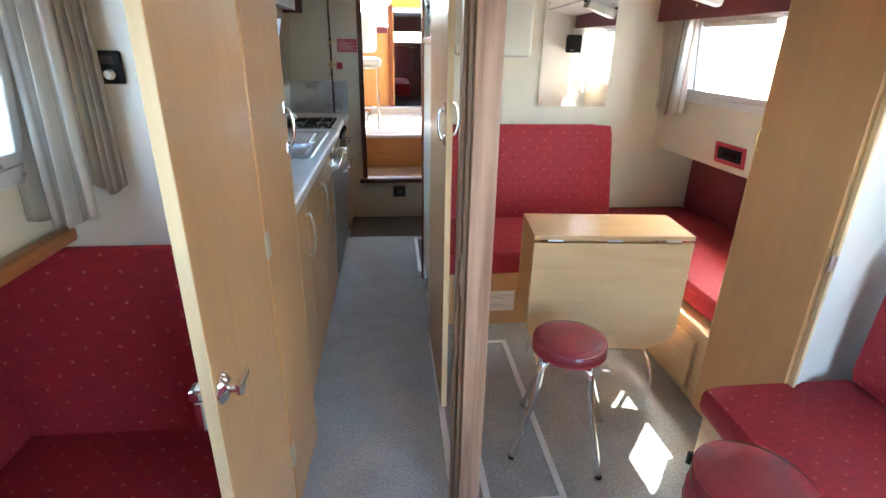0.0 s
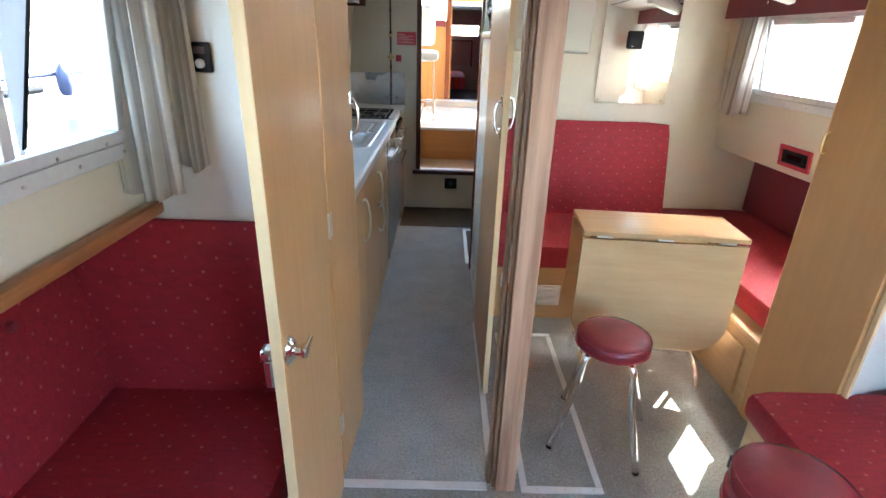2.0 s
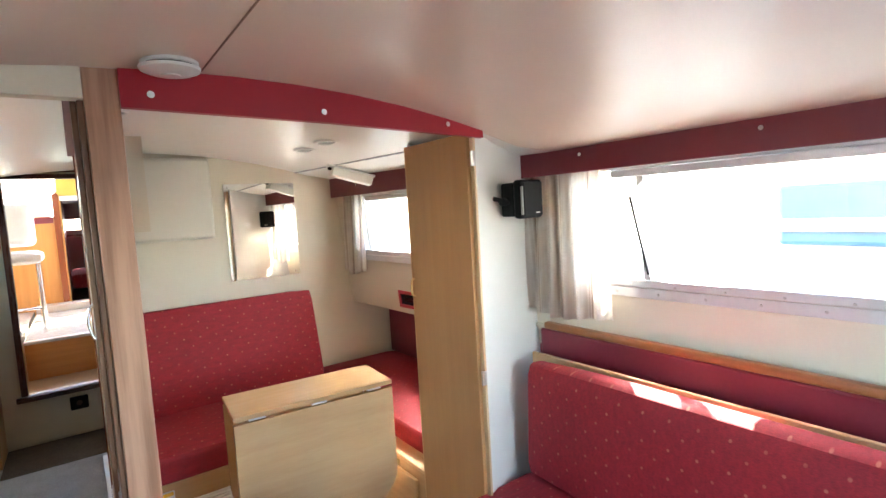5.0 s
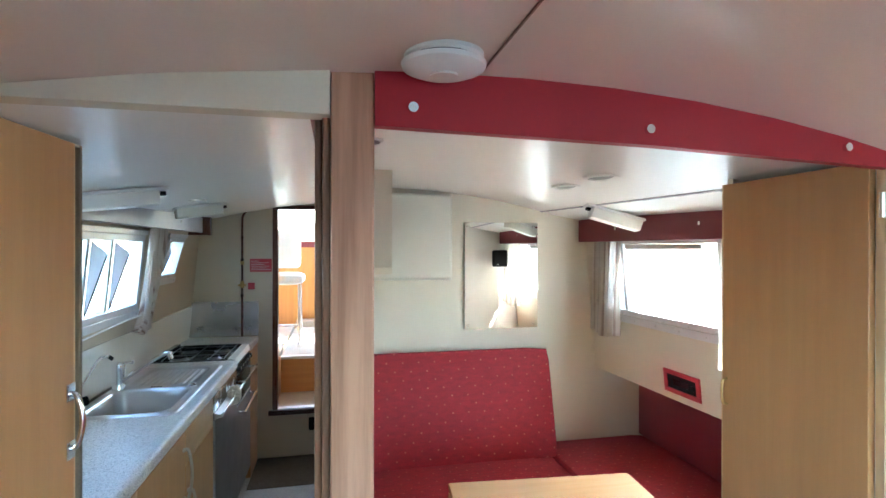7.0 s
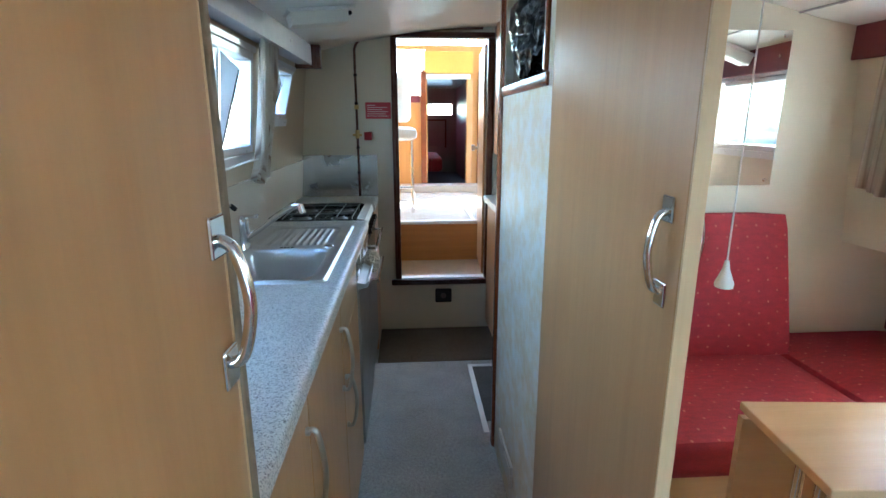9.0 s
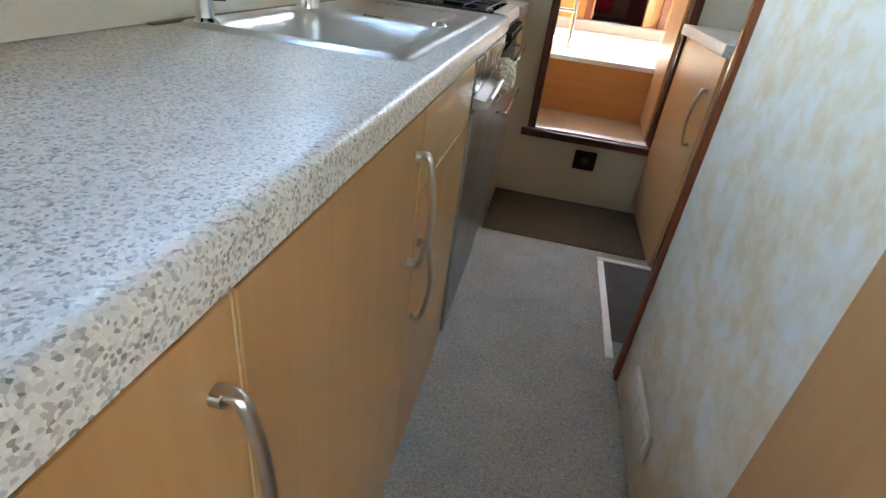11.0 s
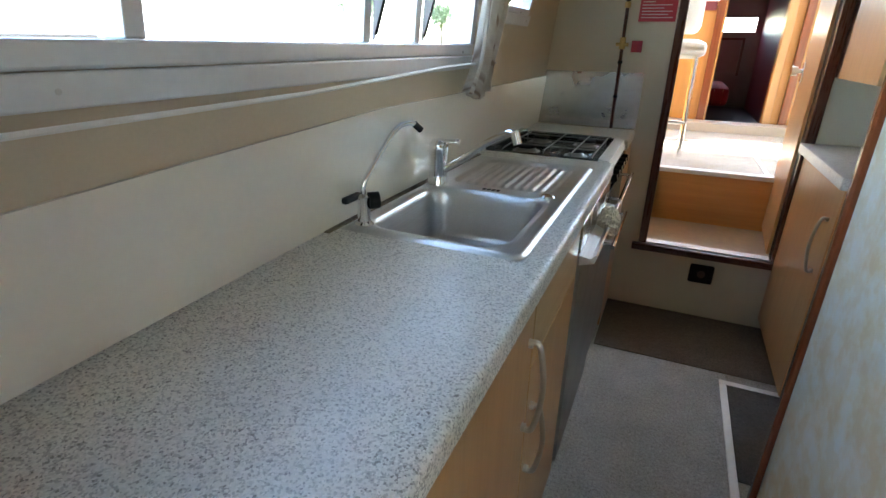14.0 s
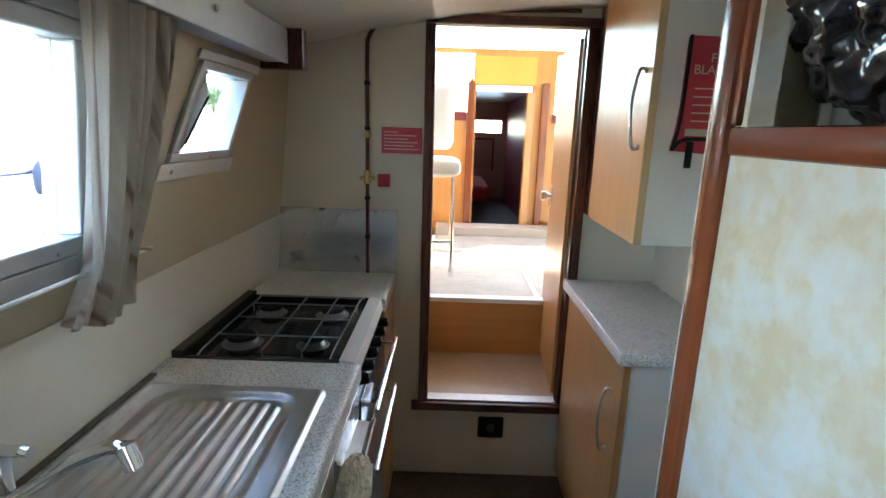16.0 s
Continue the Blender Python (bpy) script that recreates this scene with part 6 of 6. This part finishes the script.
cushion("seat", Matrix.Translation((-0.06, 7.5, 0.78)), (0.13, 0.6, 0.10), 0.05, RED_XY, fs)
door("forward_door", (0.33, 5.56, 0.56), -14, 0.52, 1.24, 0.03, "dark varnished door folded into the forward cabin", (), 0.02, CHERRY)
wd = door("door_3", (0.088, 3.16, 0.35), -4, 0.52, 1.46, 0.03, "open beech door into the wheelhouse with a chrome knob", (), 0.01)
part("knob", join(cyl((0.105, 3.60, 1.17), (0.06, 3.60, 1.17), 0.010, 12), cyl((0.075, 3.60, 1.17), (0.05, 3.60, 1.17), 0.022, 16)), CHROME, wd, "chrome knob")
part("lock_plate", bx(0.094, 3.575, 1.12, 0.108, 3.625, 1.21, 0.003), CHROME, wd)
hs = thing("helm_seat", (-0.5, 4.3, 0.63), "white moulded helm seat on a tubular pedestal", "seat")
cushion("backrest", Matrix.Translation((-0.53, 4.34, 1.535)) @ Matrix.Rotation(radians(8), 4, "X"), (0.155, 0.05, 0.19), 0.05, WHITE_PL, hs, "white moulded backrest")
cushion("seat", Matrix.Translation((-0.53, 4.14, 1.26)), (0.20, 0.19, 0.045), 0.035, WHITE_PL, hs)
for x, y in ((-0.37, 4.0), (-0.37, 4.3), (-0.70, 4.0), (-0.70, 4.3)):
    part("leg", cyl((x, y, 0.63), (x * 0.96 - 0.02, y, 1.22), 0.014, 12), CHROME, hs)
part("footrest", tube([(-0.37, 3.99, 0.84), (-0.70, 3.99, 0.84)], 0.011, 10), CHROME, hs)
bx1 = thing("switch_box", (-0.42, 5.48, 1.7), "white control box on the wheelhouse bulkhead", "switch box")
part("case", bx(-0.52, 5.44, 1.62, -0.29, 5.498, 1.84, 0.008), WHITE_PL, bx1)
part("dial", moved(lathe([(0.04, 0), (0.04, 0.006), (0.03, 0.008), (0.003, 0.008)], 20), Matrix.Translation((-0.36, 5.44, 1.72)) @ Matrix.Rotation(radians(90), 4, "X")), ALU, bx1)
nt = solid("notice", bx(0.47, 5.485, 1.44, 0.58, 5.497, 1.535, 0.001), WHITE_PL, "small white notice on the bulkhead", "sign")


# ---- outside: river, moored boats, far bank ----
setting("water", join(*[bx(a, c, 0.2, b, d, 0.45) for a, b, c, d in pierced(-260, 260, -260, 260, ((-1.45, 1.9, -2.6, 8.4),))]), WATER, "rippled grey-green river water")
setting("ground_bank", bx(-260, -120, 0.451, -46, 240, 1.0), BANK, "grassy far river bank")


def hull(x0, x1, y0, y1, z0, z1, bow, name, label, stripes, material):
    """A moored boat's hull: flared sides and a pointed bow at the high-y end."""
    b = thing(name, ((x0 + x1) / 2, (y0 + y1) / 2, 0.22), label, "boat")
    bm = bmesh.new()
    n = 16
    secs = []
    for i in range(n + 1):
        t = i / n
        y = y0 + (y1 - y0) * t
        w = (x1 - x0) / 2 * (1 - max(0, (t - 0.6) / 0.4) ** 2.2 * 0.97)
        c = (x0 + x1) / 2
        zt = z1 + bow * t * t
        secs.append([bm.verts.new(p) for p in ((c - w * 0.82, y, z0), (c - w, y, zt), (c + w, y, zt), (c + w * 0.82, y, z0))])
    for p, q in zip(secs, secs[1:]):
        for k in range(4):
            bm.faces.new((p[k], p[(k + 1) % 4], q[(k + 1) % 4], q[k]))
    bm.faces.new(secs[0])
    bm.faces.new(secs[-1])
    bmesh.ops.recalc_face_normals(bm, faces=bm.faces[:])
    part("hull", bm, material, b)
    return b


cr = hull(-8.9, -5.5, -7.0, 13.0, 0.3, 1.2, 0.35, "cabin_cruiser", "white fibreglass cabin cruiser moored alongside", (), GELCOAT)
part("superstructure", prism([(-3.5, 1.15), (9.5, 1.25), (8.3, 1.62), (6.6, 1.78), (5.2, 2.35), (-2.5, 2.45), (-3.2, 2.0)], "x", -8.3, -5.95, 0.05), GELCOAT, cr, "white cabin top")
for y0, y1, z0, z1 in ((6.4, 7.1, 1.40, 1.55), (7.4, 8.2, 1.50, 1.56), (1.8, 3.4, 1.85, 2.2), (3.7, 4.9, 1.9, 2.2)):
    part("window", prism([(y0, z0), (y1, z0), (y1 - 0.12, z1), (y0 + 0.16, z1)], "x", -5.96, -5.94), BLACK_GLOSS, cr, "dark tinted window")
part("hull_vent", join(*[bx(-5.50, 4.15, 1.04 + 0.03 * i, -5.485, 4.95, 1.06 + 0.03 * i) for i in range(4)]), BLACK, cr, "dark louvred vent")
part("rubbing_strake", tube([(-5.49, -6.9, 0.62), (-5.47, 2.0, 0.64), (-5.48, 5.5, 0.66)], 0.05, 8), BLACK, cr, "grey rubbing strake")
part("sheer_line", tube([(-5.48, -6.9, 1.19), (-5.47, 0.0, 1.21), (-5.47, 4.0, 1.26)], 0.03, 6), BLACK, cr, "dark sheer line")
part("lamp_cowl", join(cyl((-6.0, 5.0, 1.78), (-6.0, 5.25, 1.80), 0.10, 14), cyl((-6.0, 4.8, 1.86), (-6.0, 5.3, 1.80), 0.03, 8)), BLACK, cr, "dark horn")
rail_y = [-4.0, -2.65, -1.3, 0.05, 1.4, 2.9, 4.27, 5.58, 7.1, 8.4]
part("fender_rail", tube([(-5.30, y, 0.85) for y in rail_y], 0.03, 8), FENDER, cr, "dark fender rail")
for y in rail_y:
    f = lathe([(0.01, 0.0), (0.06, 0.02), (0.085, 0.09), (0.085, 0.28), (0.06, 0.35), (0.025, 0.39), (0.012, 0.42)], 16, (-5.2, y, 0.57))
    part("fender", f, FENDER, cr, "dark blue fender")
nb = hull(4.9, 7.4, -9.0, 1.8, 0.3, 0.98, 0.1, "narrowboat", "moored boat with a navy cabin and an orange band", (), GELCOAT)
part("cabin", bx(5.1, -8.5, 0.95, 7.2, 0.6, 1.5, 0.04), NAVY, nb, "navy painted cabin side")
part("band", bx(5.06, -8.5, 1.08, 5.098, 0.6, 1.19), ORANGE_BAND, nb, "orange painted band")
for y in (-0.9, -2.1, -3.3):
    part("window", bx(5.07, y - 0.3, 1.25, 5.099, y + 0.3, 1.43, 0.01), BLACK_GLOSS, nb, "dark cabin window")


# Overhang out of view, added only to trim the sun patches on the settee.
solid("side_sun_blocker", join(bx(1.58, -2.6, 1.68, 1.98, -0.29, 1.70, 0.004), cyl((1.98, -2.6, 1.69), (1.98, -0.29, 1.69), 0.018, 10)), GELCOAT, "unseen pale overhang added to trim sun on the settee", "awning")


def tree(at, h, r, seed):
    rnd = random.Random(seed)
    t = thing("tree", at, "leafy green tree on the far bank", "tree", "trees on the far bank")
    x, y, z = at
    limbs = [cyl((x, y, z), (x + 0.1, y, z + h * 0.5), 0.28, 10, 0.16)]
    for k in range(6):
        a = k * 1.05 + rnd.random()
        limbs.append(cyl((x + 0.1, y, z + h * (0.3 + 0.04 * k)), (x + r * 0.6 * math.cos(a), y + r * 0.6 * math.sin(a), z + h * (0.55 + 0.07 * k)), 0.09, 6, 0.03))
    part("trunk", join(*limbs), BARK, t)
    verts, faces = [], []
    for k in range(1500):
        d = Vector((rnd.gauss(0, 1), rnd.gauss(0, 1), rnd.gauss(0, 1))).normalized() * (rnd.random() ** 0.4)
        lump = 0.75 + 0.45 * noise.noise(d * 2.2 + Vector((seed, 0, 0)))
        c = Vector((x + d.x * r * lump, y + d.y * r * lump, z + h * 0.66 + d.z * h * 0.36 * lump))
        u = Vector((rnd.gauss(0, 1), rnd.gauss(0, 1), rnd.gauss(0, 1))).normalized() * (0.16 + 0.2 * rnd.random())
        w = u.orthogonal().normalized() * (0.10 + 0.1 * rnd.random())
        i = len(verts)
        verts += [c - u, c + w, c + u, c - w]
        faces.append((i, i + 1, i + 2, i + 3))
    me = bpy.data.meshes.new("crown")
    me.from_pydata(verts, [], faces)
    me.materials.append(LEAF)
    ob = new("crown", me)
    ob.parent = t
    ob.matrix_parent_inverse = Matrix.Translation(-Vector(at))
    tagged(ob, kind="stuff")


for i, (x, y, h, r) in enumerate(((-48, 74, 8, 3.6), (-56, 88, 11, 5.0), (-47, 104, 9, 4.2))):
    tree((x, y, 0.9), h, r, i + 1)
